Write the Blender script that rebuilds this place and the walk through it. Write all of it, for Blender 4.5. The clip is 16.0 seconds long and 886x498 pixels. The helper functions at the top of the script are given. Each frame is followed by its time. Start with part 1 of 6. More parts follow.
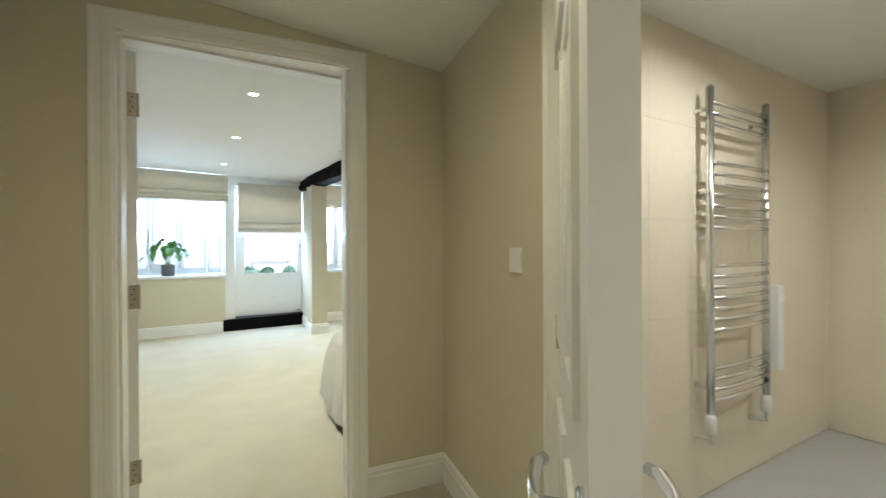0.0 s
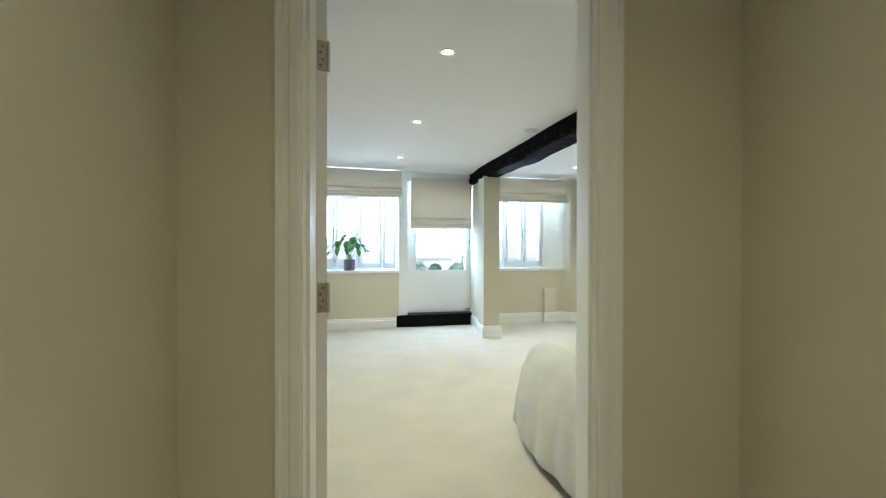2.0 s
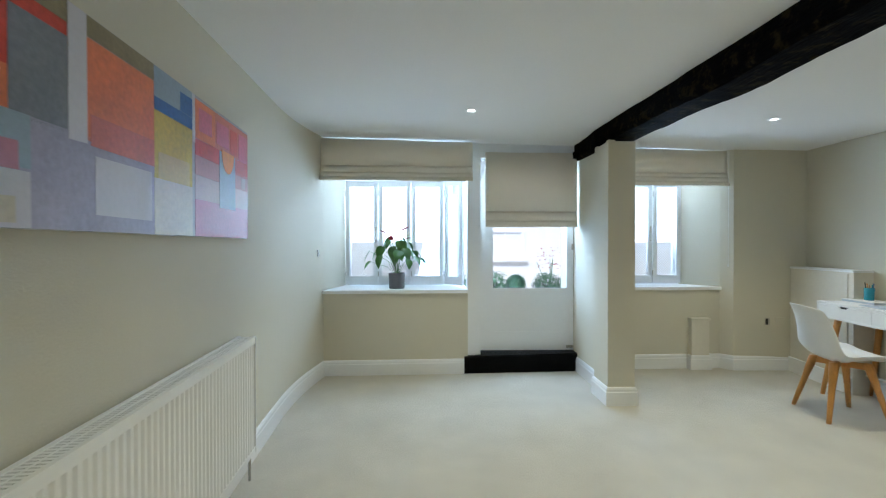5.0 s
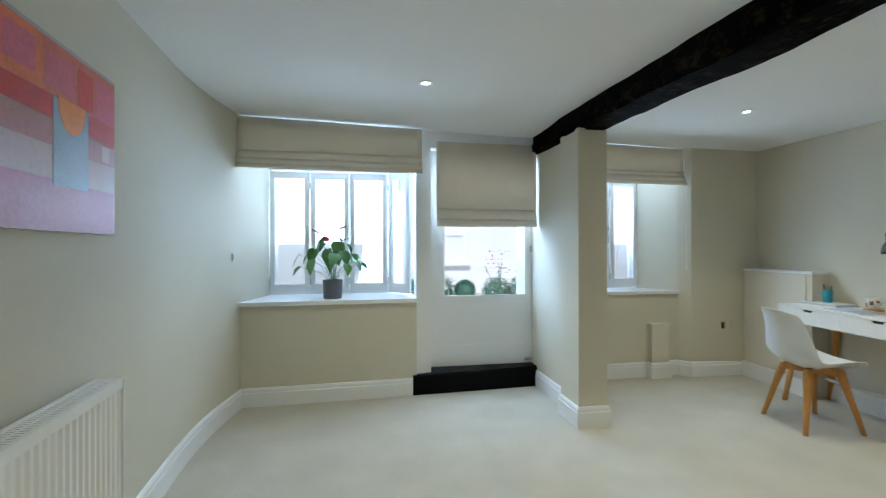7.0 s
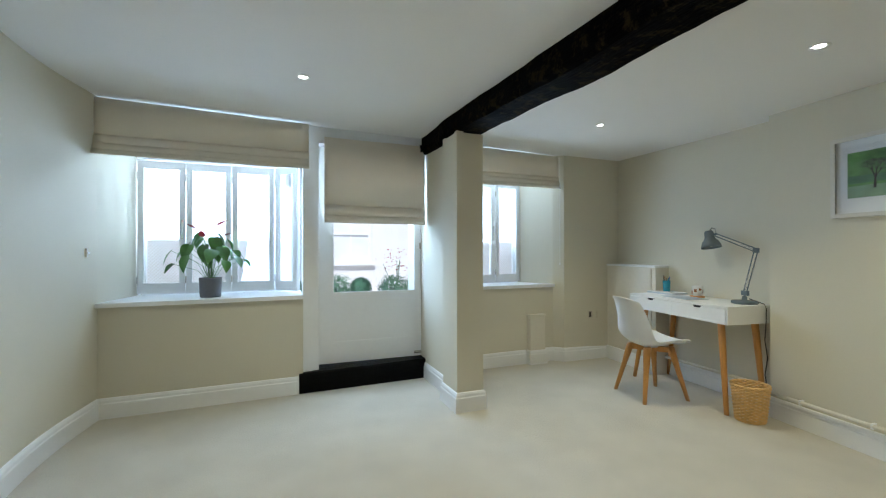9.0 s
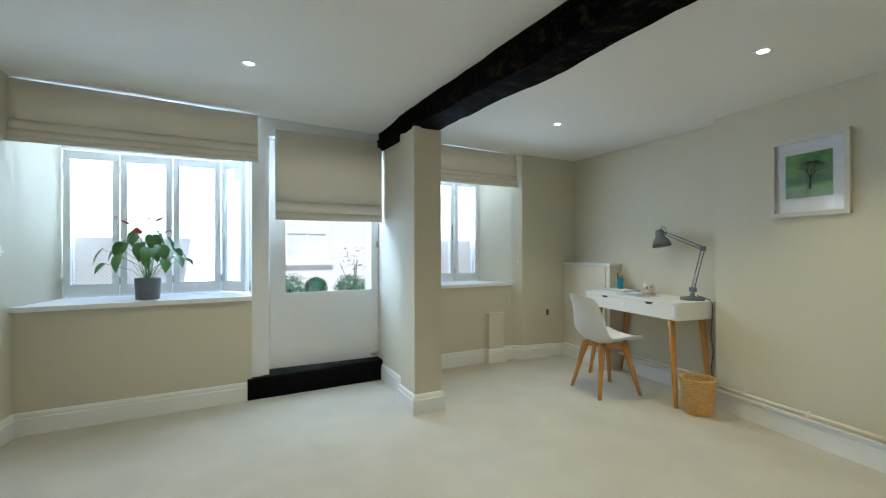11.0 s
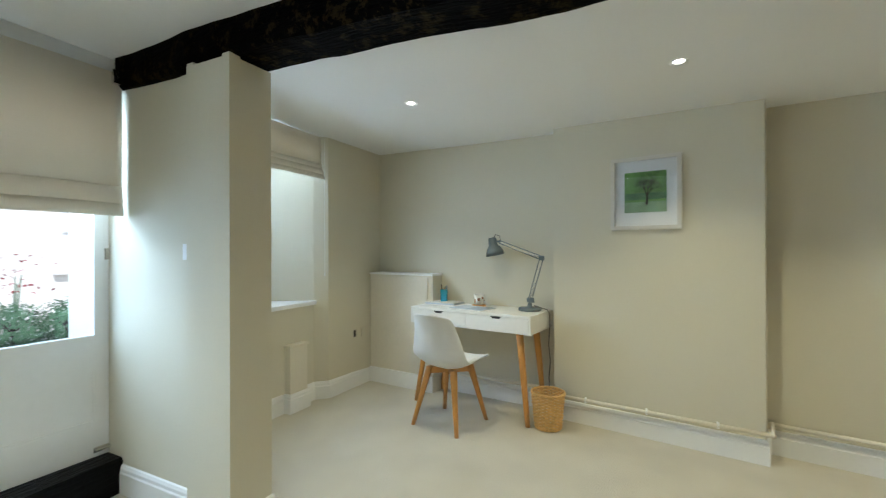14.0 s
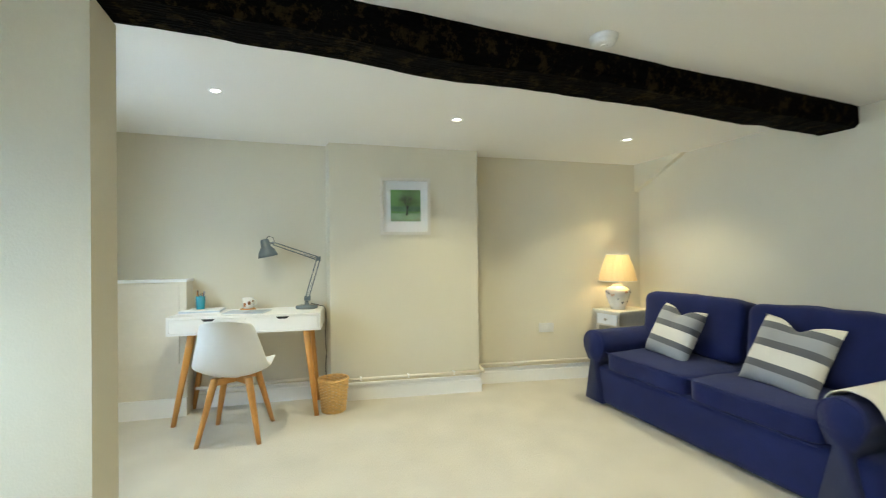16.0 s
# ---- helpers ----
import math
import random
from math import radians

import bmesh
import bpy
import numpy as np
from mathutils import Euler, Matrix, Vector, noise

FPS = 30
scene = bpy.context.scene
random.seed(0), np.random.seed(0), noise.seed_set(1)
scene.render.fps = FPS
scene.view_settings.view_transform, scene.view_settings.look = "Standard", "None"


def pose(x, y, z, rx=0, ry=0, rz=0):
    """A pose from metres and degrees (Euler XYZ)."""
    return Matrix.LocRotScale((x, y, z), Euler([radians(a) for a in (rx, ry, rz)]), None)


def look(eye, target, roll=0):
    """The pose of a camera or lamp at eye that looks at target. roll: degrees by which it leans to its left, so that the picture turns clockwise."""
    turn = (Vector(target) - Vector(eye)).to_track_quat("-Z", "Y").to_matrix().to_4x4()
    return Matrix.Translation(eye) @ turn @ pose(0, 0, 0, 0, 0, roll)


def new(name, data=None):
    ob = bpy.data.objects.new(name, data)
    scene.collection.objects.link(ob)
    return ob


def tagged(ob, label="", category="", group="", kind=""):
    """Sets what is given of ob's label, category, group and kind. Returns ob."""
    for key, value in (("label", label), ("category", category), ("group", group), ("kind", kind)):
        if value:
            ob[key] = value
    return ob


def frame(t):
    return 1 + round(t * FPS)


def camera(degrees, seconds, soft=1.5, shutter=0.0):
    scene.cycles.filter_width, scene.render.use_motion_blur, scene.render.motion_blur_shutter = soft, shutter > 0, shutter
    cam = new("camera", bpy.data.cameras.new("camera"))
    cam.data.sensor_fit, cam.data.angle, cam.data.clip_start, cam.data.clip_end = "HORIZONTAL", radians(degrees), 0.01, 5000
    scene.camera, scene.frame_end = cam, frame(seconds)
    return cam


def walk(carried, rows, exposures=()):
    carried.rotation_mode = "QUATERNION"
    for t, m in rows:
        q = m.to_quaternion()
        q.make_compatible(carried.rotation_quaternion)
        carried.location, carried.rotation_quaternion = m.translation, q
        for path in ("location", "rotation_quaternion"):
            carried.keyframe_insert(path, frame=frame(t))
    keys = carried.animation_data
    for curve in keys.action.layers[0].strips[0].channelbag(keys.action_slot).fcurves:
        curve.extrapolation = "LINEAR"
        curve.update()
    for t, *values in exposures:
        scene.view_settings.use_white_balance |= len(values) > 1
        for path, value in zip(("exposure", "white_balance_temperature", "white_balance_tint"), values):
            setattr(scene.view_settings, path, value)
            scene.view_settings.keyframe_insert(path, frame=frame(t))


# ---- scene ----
# ---- camera ----
cam = camera(91.7, 16.0, 1.15, 0.4)
PATH = [
    (0, (0.152, -0.268, 1.2), (1.109, 1.397, 1.193), -0.3),
    (0.5, (0.125, -0.247, 1.192), (0.875, 1.521, 1.186), -0.2),
    (1, (0.074, -0.1, 1.167), (0.634, 1.737, 1.16), -0.1),
    (1.5, (0.04, 0.138, 1.168), (0.477, 2.007, 1.159), -0.1),
    (2, (0.073, 0.458, 1.17), (0.405, 2.349, 1.159), 0.1),
    (2.5, (0.121, 0.793, 1.188), (0.356, 2.699, 1.171), 0.2),
    (3, (0.148, 1.164, 1.202), (0.293, 3.078, 1.186), 0.1),
    (3.5, (0.194, 1.518, 1.236), (0.286, 3.436, 1.215), 0.0),
    (4, (0.216, 1.861, 1.253), (0.252, 3.781, 1.233), 0.0),
    (6.5, (0.109, 3.033, 1.245), (0.288, 4.945, 1.245), 0.0),
    (7, (0.112, 3.051, 1.232), (0.442, 4.942, 1.236), -0.1),
    (7.5, (0.154, 3.024, 1.233), (0.606, 4.889, 1.229), -0.0),
    (8, (0.201, 2.98, 1.217), (0.762, 4.816, 1.215), -0.1),
    (8.5, (0.247, 2.938, 1.193), (0.885, 4.749, 1.201), -0.1),
    (9, (0.293, 2.91, 1.189), (0.995, 4.697, 1.198), -0.1),
    (11.5, (0.377, 3.025, 1.174), (1.363, 4.672, 1.177), -0.1),
    (12, (0.451, 3.241, 1.159), (1.611, 4.771, 1.161), -0.1),
    (12.5, (0.564, 3.507, 1.175), (1.875, 4.908, 1.177), -0.2),
    (13, (0.592, 3.82, 1.213), (2.046, 5.075, 1.215), -0.2),
    (13.5, (0.52, 4.049, 1.221), (2.1, 5.142, 1.223), -0.3),
    (14, (0.346, 4.247, 1.255), (2.068, 5.097, 1.259), -0.2),
    (14.5, (0.184, 4.475, 1.275), (2.037, 4.979, 1.275), -0.2),
    (15, (0.054, 4.718, 1.216), (1.973, 4.781, 1.238), -0.3),
    (15.5, (-0.027, 4.984, 1.222), (1.863, 4.649, 1.24), -0.6),
    (16, (-0.087, 5.224, 1.239), (1.725, 4.591, 1.25), -0.6),
]
EXPOSURES = [
    (0.0, 0.55, 5650, 9), (1.5, 0.42, 5600, 10), (2.5, 0.40, 5400, 10), (3.5, -0.02, 5500, 11), (4.5, -0.22, 5500, 11), (7.0, -0.38, 5480, 11),
    (9.0, -0.37, 5620, 11), (11.5, -0.36, 5720, 10), (14.0, -0.17, 5850, 9), (15.0, 0.15, 5950, 8), (16.0, 0.32, 6000, 8),
]
walk(cam, [(t, look(eye, target, roll)) for t, eye, target, roll in PATH], EXPOSURES)

# ---- world, sun, window light ----
world = bpy.data.worlds.new("sky")
scene.world = world
world.use_nodes = True
wn = world.node_tree
sky = wn.nodes.new("ShaderNodeTexSky")
sky.sky_type = "NISHITA"
sky.sun_disc = False
sky.sun_elevation = radians(48)
sky.sun_rotation = radians(200)
wn.nodes["Background"].inputs["Strength"].default_value = 0.15
wn.links.new(sky.outputs[0], wn.nodes["Background"].inputs["Color"])
sun = new("sun", bpy.data.lights.new("sun", "SUN"))
sun.data.energy, sun.data.angle, sun.data.color = 5.0, radians(0.5), (1.0, 0.95, 0.88)
sun.matrix_world = look((0, 0, 20), (5.6, 15.0, 2))


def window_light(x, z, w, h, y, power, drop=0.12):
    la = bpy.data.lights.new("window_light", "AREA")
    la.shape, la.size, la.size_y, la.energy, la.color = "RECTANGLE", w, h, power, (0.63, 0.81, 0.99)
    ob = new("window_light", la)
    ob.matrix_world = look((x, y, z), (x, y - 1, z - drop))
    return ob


window_light(-0.18, 1.62, 1.15, 0.66, 7.30, 80)
window_light(-0.18, 2.13, 1.10, 0.14, 7.12, 7, 0.7)
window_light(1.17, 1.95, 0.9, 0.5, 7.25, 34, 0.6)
window_light(2.42, 1.62, 0.95, 0.66, 7.30, 94)
window_light(2.42, 2.12, 0.85, 0.14, 7.12, 7, 0.7)
# bluish area lamp added outside, out of view, to brighten the partition by the door
side = window_light(0.40, 1.30, 1.0, 1.0, 7.55, 27)
side.data.color = (0.50, 0.74, 1.0)
side.matrix_world = look((0.40, 7.62, 1.35), (1.62, 6.60, 1.05))


# ---- materials ----
def material(name, color, rough=0.6, metal=0.0, grain=40.0, vary=0.06, bump=0.05, big=2.0, spec=0.5, stretch=(1, 1, 1), rand=0.0, sheen=0.0):
    m = bpy.data.materials.new(name)
    m.use_nodes = True
    n, l = m.node_tree.nodes, m.node_tree.links
    b = n["Principled BSDF"]
    tc = n.new("ShaderNodeTexCoord")
    mp = n.new("ShaderNodeMapping")
    mp.inputs["Scale"].default_value = stretch
    l.new(tc.outputs["Object"], mp.inputs["Vector"])
    fine = n.new("ShaderNodeTexNoise")
    fine.inputs["Scale"].default_value = grain
    fine.inputs["Detail"].default_value = 6
    l.new(mp.outputs[0], fine.inputs["Vector"])
    wide = n.new("ShaderNodeTexNoise")
    wide.inputs["Scale"].default_value = big
    wide.inputs["Detail"].default_value = 3
    l.new(mp.outputs[0], wide.inputs["Vector"])
    mix = n.new("ShaderNodeMath")
    mix.operation = "ADD"
    l.new(fine.outputs["Fac"], mix.inputs[0])
    l.new(wide.outputs["Fac"], mix.inputs[1])
    value = mix.outputs[0]
    if rand:
        info = n.new("ShaderNodeObjectInfo")
        ra = n.new("ShaderNodeMath")
        ra.operation = "MULTIPLY_ADD"
        l.new(info.outputs["Random"], ra.inputs[0])
        ra.inputs[1].default_value = rand
        l.new(value, ra.inputs[2])
        value = ra.outputs[0]
    ramp = n.new("ShaderNodeMapRange")
    ramp.inputs["From Min"].default_value, ramp.inputs["From Max"].default_value = 0.6, 1.4
    ramp.inputs["To Min"].default_value, ramp.inputs["To Max"].default_value = 1 - vary, 1 + vary
    l.new(value, ramp.inputs["Value"])
    mul = n.new("ShaderNodeMix")
    mul.data_type, mul.blend_type = "RGBA", "MULTIPLY"
    mul.inputs["Factor"].default_value = 1
    mul.inputs["A"].default_value = (*color, 1)
    comb = n.new("ShaderNodeCombineColor")
    for i in range(3):
        l.new(ramp.outputs[0], comb.inputs[i])
    l.new(comb.outputs[0], mul.inputs["B"])
    l.new(mul.outputs["Result"], b.inputs["Base Color"])
    rr = n.new("ShaderNodeMapRange")
    rr.inputs["To Min"].default_value, rr.inputs["To Max"].default_value = max(rough - 0.08, 0.02), min(rough + 0.08, 1)
    l.new(wide.outputs["Fac"], rr.inputs["Value"])
    l.new(rr.outputs[0], b.inputs["Roughness"])
    b.inputs["Metallic"].default_value = metal
    b.inputs["Specular IOR Level"].default_value = spec
    if sheen:
        b.inputs["Sheen Weight"].default_value = sheen
    if bump:
        bp = n.new("ShaderNodeBump")
        bp.inputs["Strength"].default_value = bump
        bp.inputs["Distance"].default_value = 0.01
        l.new(fine.outputs["Fac"], bp.inputs["Height"])
        l.new(bp.outputs[0], b.inputs["Normal"])
    return m


def glowing(name, color, strength):
    m = bpy.data.materials.new(name)
    m.use_nodes = True
    b = m.node_tree.nodes["Principled BSDF"]
    b.inputs["Base Color"].default_value = (*color, 1)
    b.inputs["Emission Color"].default_value = (*color, 1)
    b.inputs["Emission Strength"].default_value = strength
    return m


WALL = material("wall_paint_cream", (0.655, 0.612, 0.49), 0.75, grain=140, vary=0.025, bump=0.10, big=1.2, spec=0.25)
CEIL = material("ceiling_paint_white", (0.82, 0.81, 0.78), 0.85, grain=110, vary=0.02, bump=0.08, big=0.9, spec=0.2)
WHITE = material("white_gloss_paint", (0.86, 0.86, 0.85), 0.32, grain=30, vary=0.02, bump=0.03, big=3)
CARPET = material("cream_wool_carpet", (0.64, 0.595, 0.495), 0.95, grain=420, vary=0.11, bump=0.7, big=3.2, spec=0.1, sheen=0.2)
BEAM = material("black_painted_oak", (0.0015, 0.0014, 0.0013), 0.85, grain=22, vary=0.6, bump=0.8, big=5, spec=0.03, stretch=(3, 0.5, 3))
# brown timber showing through the worn black paint
bn, bl = BEAM.node_tree.nodes, BEAM.node_tree.links
wear, wear_ramp, wear_mix, wear_co = bn.new("ShaderNodeTexNoise"), bn.new("ShaderNodeMapRange"), bn.new("ShaderNodeMix"), bn.new("ShaderNodeTexCoord")
wear.inputs["Scale"].default_value, wear.inputs["Detail"].default_value, wear.inputs["Roughness"].default_value = 14.0, 9.0, 0.75
wear_ramp.inputs["From Min"].default_value, wear_ramp.inputs["From Max"].default_value = 0.52, 0.60
wear_mix.data_type = "RGBA"
wear_mix.inputs["B"].default_value = (0.020, 0.0140, 0.0050, 1)
bl.new(wear_co.outputs["Object"], wear.inputs["Vector"])
bl.new(wear.outputs["Fac"], wear_ramp.inputs["Value"])
bl.new(wear_ramp.outputs[0], wear_mix.inputs["Factor"])
bl.new(bn["Principled BSDF"].inputs["Base Color"].links[0].from_socket, wear_mix.inputs["A"])
bl.new(wear_mix.outputs["Result"], bn["Principled BSDF"].inputs["Base Color"])
TARRED = material("glossy_black_timber", (0.0018, 0.0017, 0.0016), 0.48, grain=16, vary=0.6, bump=0.9, big=5, spec=0.10, stretch=(0.7, 3, 3))
TILE = material("beige_ceramic_tile", (0.74, 0.665, 0.53), 0.3, grain=60, vary=0.05, bump=0.05, big=2)
GREYFLOOR = material("grey_vinyl_floor", (0.45, 0.45, 0.43), 0.4, grain=60, vary=0.06, bump=0.03)
LINEN = material("cream_blind_linen", (0.85, 0.80, 0.68), 0.9, grain=300, vary=0.04, bump=0.15, big=3, spec=0.15)
lt, ll = LINEN.node_tree.nodes, LINEN.node_tree.links
trans, thin = lt.new("ShaderNodeBsdfTranslucent"), lt.new("ShaderNodeMixShader")
trans.inputs["Color"].default_value = (0.86, 0.70, 0.58, 1)
thin.inputs["Fac"].default_value = 0.10
ll.new(lt["Principled BSDF"].outputs[0], thin.inputs[1])
ll.new(trans.outputs[0], thin.inputs[2])
ll.new(thin.outputs[0], lt["Material Output"].inputs["Surface"])
CHROME = material("polished_chrome", (0.80, 0.80, 0.80), 0.2, 1.0, grain=20, vary=0.03, bump=0)
BRASSY = material("brushed_steel_hinge", (0.50, 0.45, 0.38), 0.35, 1.0, grain=90, vary=0.12, bump=0.05)
OAK = material("oiled_oak", (0.54, 0.255, 0.060), 0.45, grain=26, vary=0.22, bump=0.06, big=4, stretch=(4, 4, 0.6), rand=0.1)
PLASTIC = material("white_plastic_shell", (0.80, 0.80, 0.79), 0.42, grain=60, vary=0.01, bump=0.0, big=14)
LACQUER = material("white_desk_lacquer", (0.82, 0.81, 0.78), 0.35, grain=30, vary=0.02, bump=0.01)
# near-black for screws, cable and feet, and for shade painted into holes
DARK = material("dark_fittings_and_hole_shade", (0.03, 0.027, 0.025), 0.7, grain=20, vary=0.1, bump=0)
BLUEFAB = material("navy_cotton_sofa_cover", (0.0115, 0.0178, 0.088), 0.9, grain=380, vary=0.26, bump=0.4, big=7, spec=0.12, sheen=0.12)
THROW = material("pale_grey_wool_throw", (0.56, 0.555, 0.52), 0.95, grain=260, vary=0.12, bump=0.4, big=6, spec=0.1, sheen=0.3)
GREYMETAL = material("grey_lamp_enamel", (0.15, 0.18, 0.195), 0.22, 0.1, grain=30, vary=0.05, bump=0.01)
POT = material("grey_ceramic_pot", (0.14, 0.14, 0.15), 0.5, grain=60, vary=0.12, bump=0.08)
LEAF = material("anthurium_leaf", (0.060, 0.17, 0.028), 0.3, grain=30, vary=0.3, bump=0.05, rand=0.5)
FLOWER = material("red_flower", (0.36, 0.025, 0.035), 0.4, grain=30, vary=0.2, bump=0.02)
SOIL = material("potting_soil", (0.04, 0.028, 0.02), 0.95, grain=80, vary=0.3, bump=0.4)
WICKER = material("woven_wicker", (0.68, 0.43, 0.16), 0.55, grain=40, vary=0.3, bump=0.15, rand=0.3)
RENDERED = material("white_render_facade", (0.78, 0.76, 0.72), 0.85, grain=18, vary=0.06, bump=0.1, big=0.6)
PAVING = material("pale_stone_paving", (0.42, 0.40, 0.37), 0.8, grain=14, vary=0.15, bump=0.15)
BOX = material("box_hedge_leaf", (0.075, 0.15, 0.065), 0.5, grain=30, vary=0.35, bump=0.05, rand=0.4)
SLATE = material("roof_slate", (0.12, 0.12, 0.13), 0.6, grain=14, vary=0.2, bump=0.1)
TERRACOTTA = material("terracotta_red", (0.42, 0.09, 0.07), 0.6, grain=20, vary=0.2, bump=0.05)
# opaque far panes, with the bright sky's glare put into their pale colour
PALEPANE = material("far_pane_sky_glare", (0.78, 0.79, 0.80), 0.45, grain=3, vary=0.1, bump=0)
PORCELAIN = material("white_porcelain", (0.78, 0.76, 0.70), 0.15, grain=20, vary=0.02, bump=0)
CREAMWOOD = material("cream_painted_wood", (0.72, 0.67, 0.56), 0.45, grain=30, vary=0.04, bump=0.03)
BLUEGLASS = material("teal_glass_tumbler", (0.04, 0.27, 0.36), 0.1, grain=20, vary=0.05, bump=0)
PAPER = material("notebook_cover", (0.52, 0.57, 0.64), 0.6, grain=40, vary=0.05, bump=0.02)
BROWN = material("brown_ceramic_glaze", (0.30, 0.13, 0.05), 0.3, grain=24, vary=0.5, bump=0.02, big=20)
MOUNT = material("white_mount_board", (0.80, 0.79, 0.75), 0.7, grain=60, vary=0.015, bump=0.02)
FRAMEWOOD = material("pale_limed_wood_frame", (0.66, 0.62, 0.54), 0.5, grain=40, vary=0.08, bump=0.05)
BULB = glowing("lamp_lens", (1.0, 0.93, 0.80), 14.0)


def glass_material(name, tint, rough=0.0):
    m = bpy.data.materials.new(name)
    m.use_nodes = True
    b = m.node_tree.nodes["Principled BSDF"]
    b.inputs["Base Color"].default_value = (*tint, 1)
    b.inputs["Roughness"].default_value = rough
    b.inputs["Transmission Weight"].default_value = 1.0
    b.inputs["IOR"].default_value = 1.45
    return m


GLASS = glass_material("window_glass", (1, 1, 1))


# ---- mesh helpers ----
def bbox(bm, x0, y0, z0, x1, y1, z1, m=None):
    vs = [bm.verts.new((x, y, z)) for z in (z0, z1) for y in (y0, y1) for x in (x0, x1)]
    for f in ((0, 2, 3, 1), (4, 5, 7, 6), (0, 1, 5, 4), (2, 6, 7, 3), (0, 4, 6, 2), (1, 3, 7, 5)):
        bm.faces.new([vs[i] for i in f])
    if m is not None:
        bmesh.ops.transform(bm, matrix=m, verts=vs)
    return vs


def prism(bm, pts, z0, z1):
    """pts: plan corners; z0, z1: numbers or functions of x and y."""
    f0 = z0 if callable(z0) else (lambda x, y: z0)
    f1 = z1 if callable(z1) else (lambda x, y: z1)
    a = [bm.verts.new((x, y, f0(x, y))) for x, y in pts]
    b = [bm.verts.new((x, y, f1(x, y))) for x, y in pts]
    n = len(pts)
    bm.faces.new(a[::-1])
    bm.faces.new(b)
    for i in range(n):
        bm.faces.new((a[i], a[(i + 1) % n], b[(i + 1) % n], b[i]))
    return a + b


def lathe(bm, profile, seg=24, m=None, cap=True):
    """profile: (radius, z) from bottom to top."""
    rings = []
    for r, z in profile:
        rings.append([bm.verts.new((r * math.cos(2 * math.pi * i / seg), r * math.sin(2 * math.pi * i / seg), z)) for i in range(seg)])
    for a, b in zip(rings, rings[1:]):
        for i in range(seg):
            bm.faces.new((a[i], a[(i + 1) % seg], b[(i + 1) % seg], b[i]))
    if cap:
        bm.faces.new(rings[0][::-1])
        bm.faces.new(rings[-1])
    vs = [v for r in rings for v in r]
    if m is not None:
        bmesh.ops.transform(bm, matrix=m, verts=vs)
    return vs


def tube(bm, pts, r, seg=8, r_end=None):
    pts = [Vector(p) for p in pts]
    rings = []
    for i, p in enumerate(pts):
        d = (pts[min(i + 1, len(pts) - 1)] - pts[max(i - 1, 0)]).normalized()
        up = Vector((0, 0, 1)) if abs(d.z) < 0.9 else Vector((1, 0, 0))
        u = d.cross(up).normalized()
        v = d.cross(u)
        rad = r if r_end is None else r + (r_end - r) * i / (len(pts) - 1)
        rings.append([bm.verts.new(p + rad * (math.cos(2 * math.pi * k / seg) * u + math.sin(2 * math.pi * k / seg) * v)) for k in range(seg)])
    for a, b in zip(rings, rings[1:]):
        for k in range(seg):
            bm.faces.new((a[k], a[(k + 1) % seg], b[(k + 1) % seg], b[k]))
    bm.faces.new(rings[0][::-1])
    bm.faces.new(rings[-1])
    return rings


def sweep(bm, line, profile, side=1):
    """profile (offset, z) swept along a plan line with mitred corners; side 1: offset to the left of the way."""
    n = len(line)
    P = [Vector(p) for p in line]
    rows = []
    for i, p in enumerate(P):
        d0 = (P[i] - P[i - 1]).normalized() if i else (P[1] - P[0]).normalized()
        d1 = (P[i + 1] - P[i]).normalized() if i < n - 1 else d0
        n0, n1 = Vector((-d0.y, d0.x)), Vector((-d1.y, d1.x))
        k = (n0 + n1) / (1 + n0.dot(n1))
        rows.append([bm.verts.new((p.x + side * o * k.x, p.y + side * o * k.y, z)) for o, z in profile])
    m = len(profile)
    for a, b in zip(rows, rows[1:]):
        for j in range(m):
            bm.faces.new((a[j], a[(j + 1) % m], b[(j + 1) % m], b[j]))
    bm.faces.new(rows[0][::-1])
    bm.faces.new(rows[-1])


def finish(bm, bevel=0.0, seg=2, smooth=False):
    if bevel:
        edges = [e for e in bm.edges if e.is_manifold and e.calc_face_angle(0) > 0.5]
        bmesh.ops.bevel(bm, geom=edges, offset=bevel, segments=seg, affect="EDGES", clamp_overlap=True)
    bmesh.ops.recalc_face_normals(bm, faces=bm.faces)
    for f in bm.faces:
        f.smooth = smooth
    return bm


def mesh_of(name, bm, mat, bevel=0.0, smooth=False, seg=2):
    finish(bm, bevel, seg, smooth)
    me = bpy.data.meshes.new(name)
    bm.to_mesh(me)
    bm.free()
    for m in mat if isinstance(mat, (list, tuple)) else [mat]:
        me.materials.append(m)
    return me


def solid(name, bm, mat, label="", category="", kind="", group="", bevel=0.0, smooth=False):
    return tagged(new(name, mesh_of(name, bm, mat, bevel, smooth)), label, category, group, kind)


def thing(name, label, category, m=None, kind="", group=""):
    ob = new(name)
    ob.empty_display_size = 0.05
    if m is not None:
        ob.matrix_basis = m
    return tagged(ob, label, category, group, kind)


def part(name, bm, mat, parent, label="", bevel=0.0, smooth=False, m=None, seg=2):
    ob = new(name, mesh_of(name, bm, mat, bevel, smooth, seg))
    ob.parent = parent
    if m is not None:
        ob.matrix_basis = m
    return tagged(ob, label)


def B():
    return bmesh.new()


def boxed(*a, m=None):
    bm = bmesh.new()
    bbox(bm, *a, m=m)
    return bm


# ---- rooms: floors, ceilings, walls ----
def ceiling_z(x, y):
    return 2.132 + 0.0322 * (y - 2.555) - 0.0115 * (x - 0.46) - 0.0018 * (x - 0.46) * (y - 2.555)


def hall_z(x, y):
    return 2.098 + 0.117 * (1.286 - x)


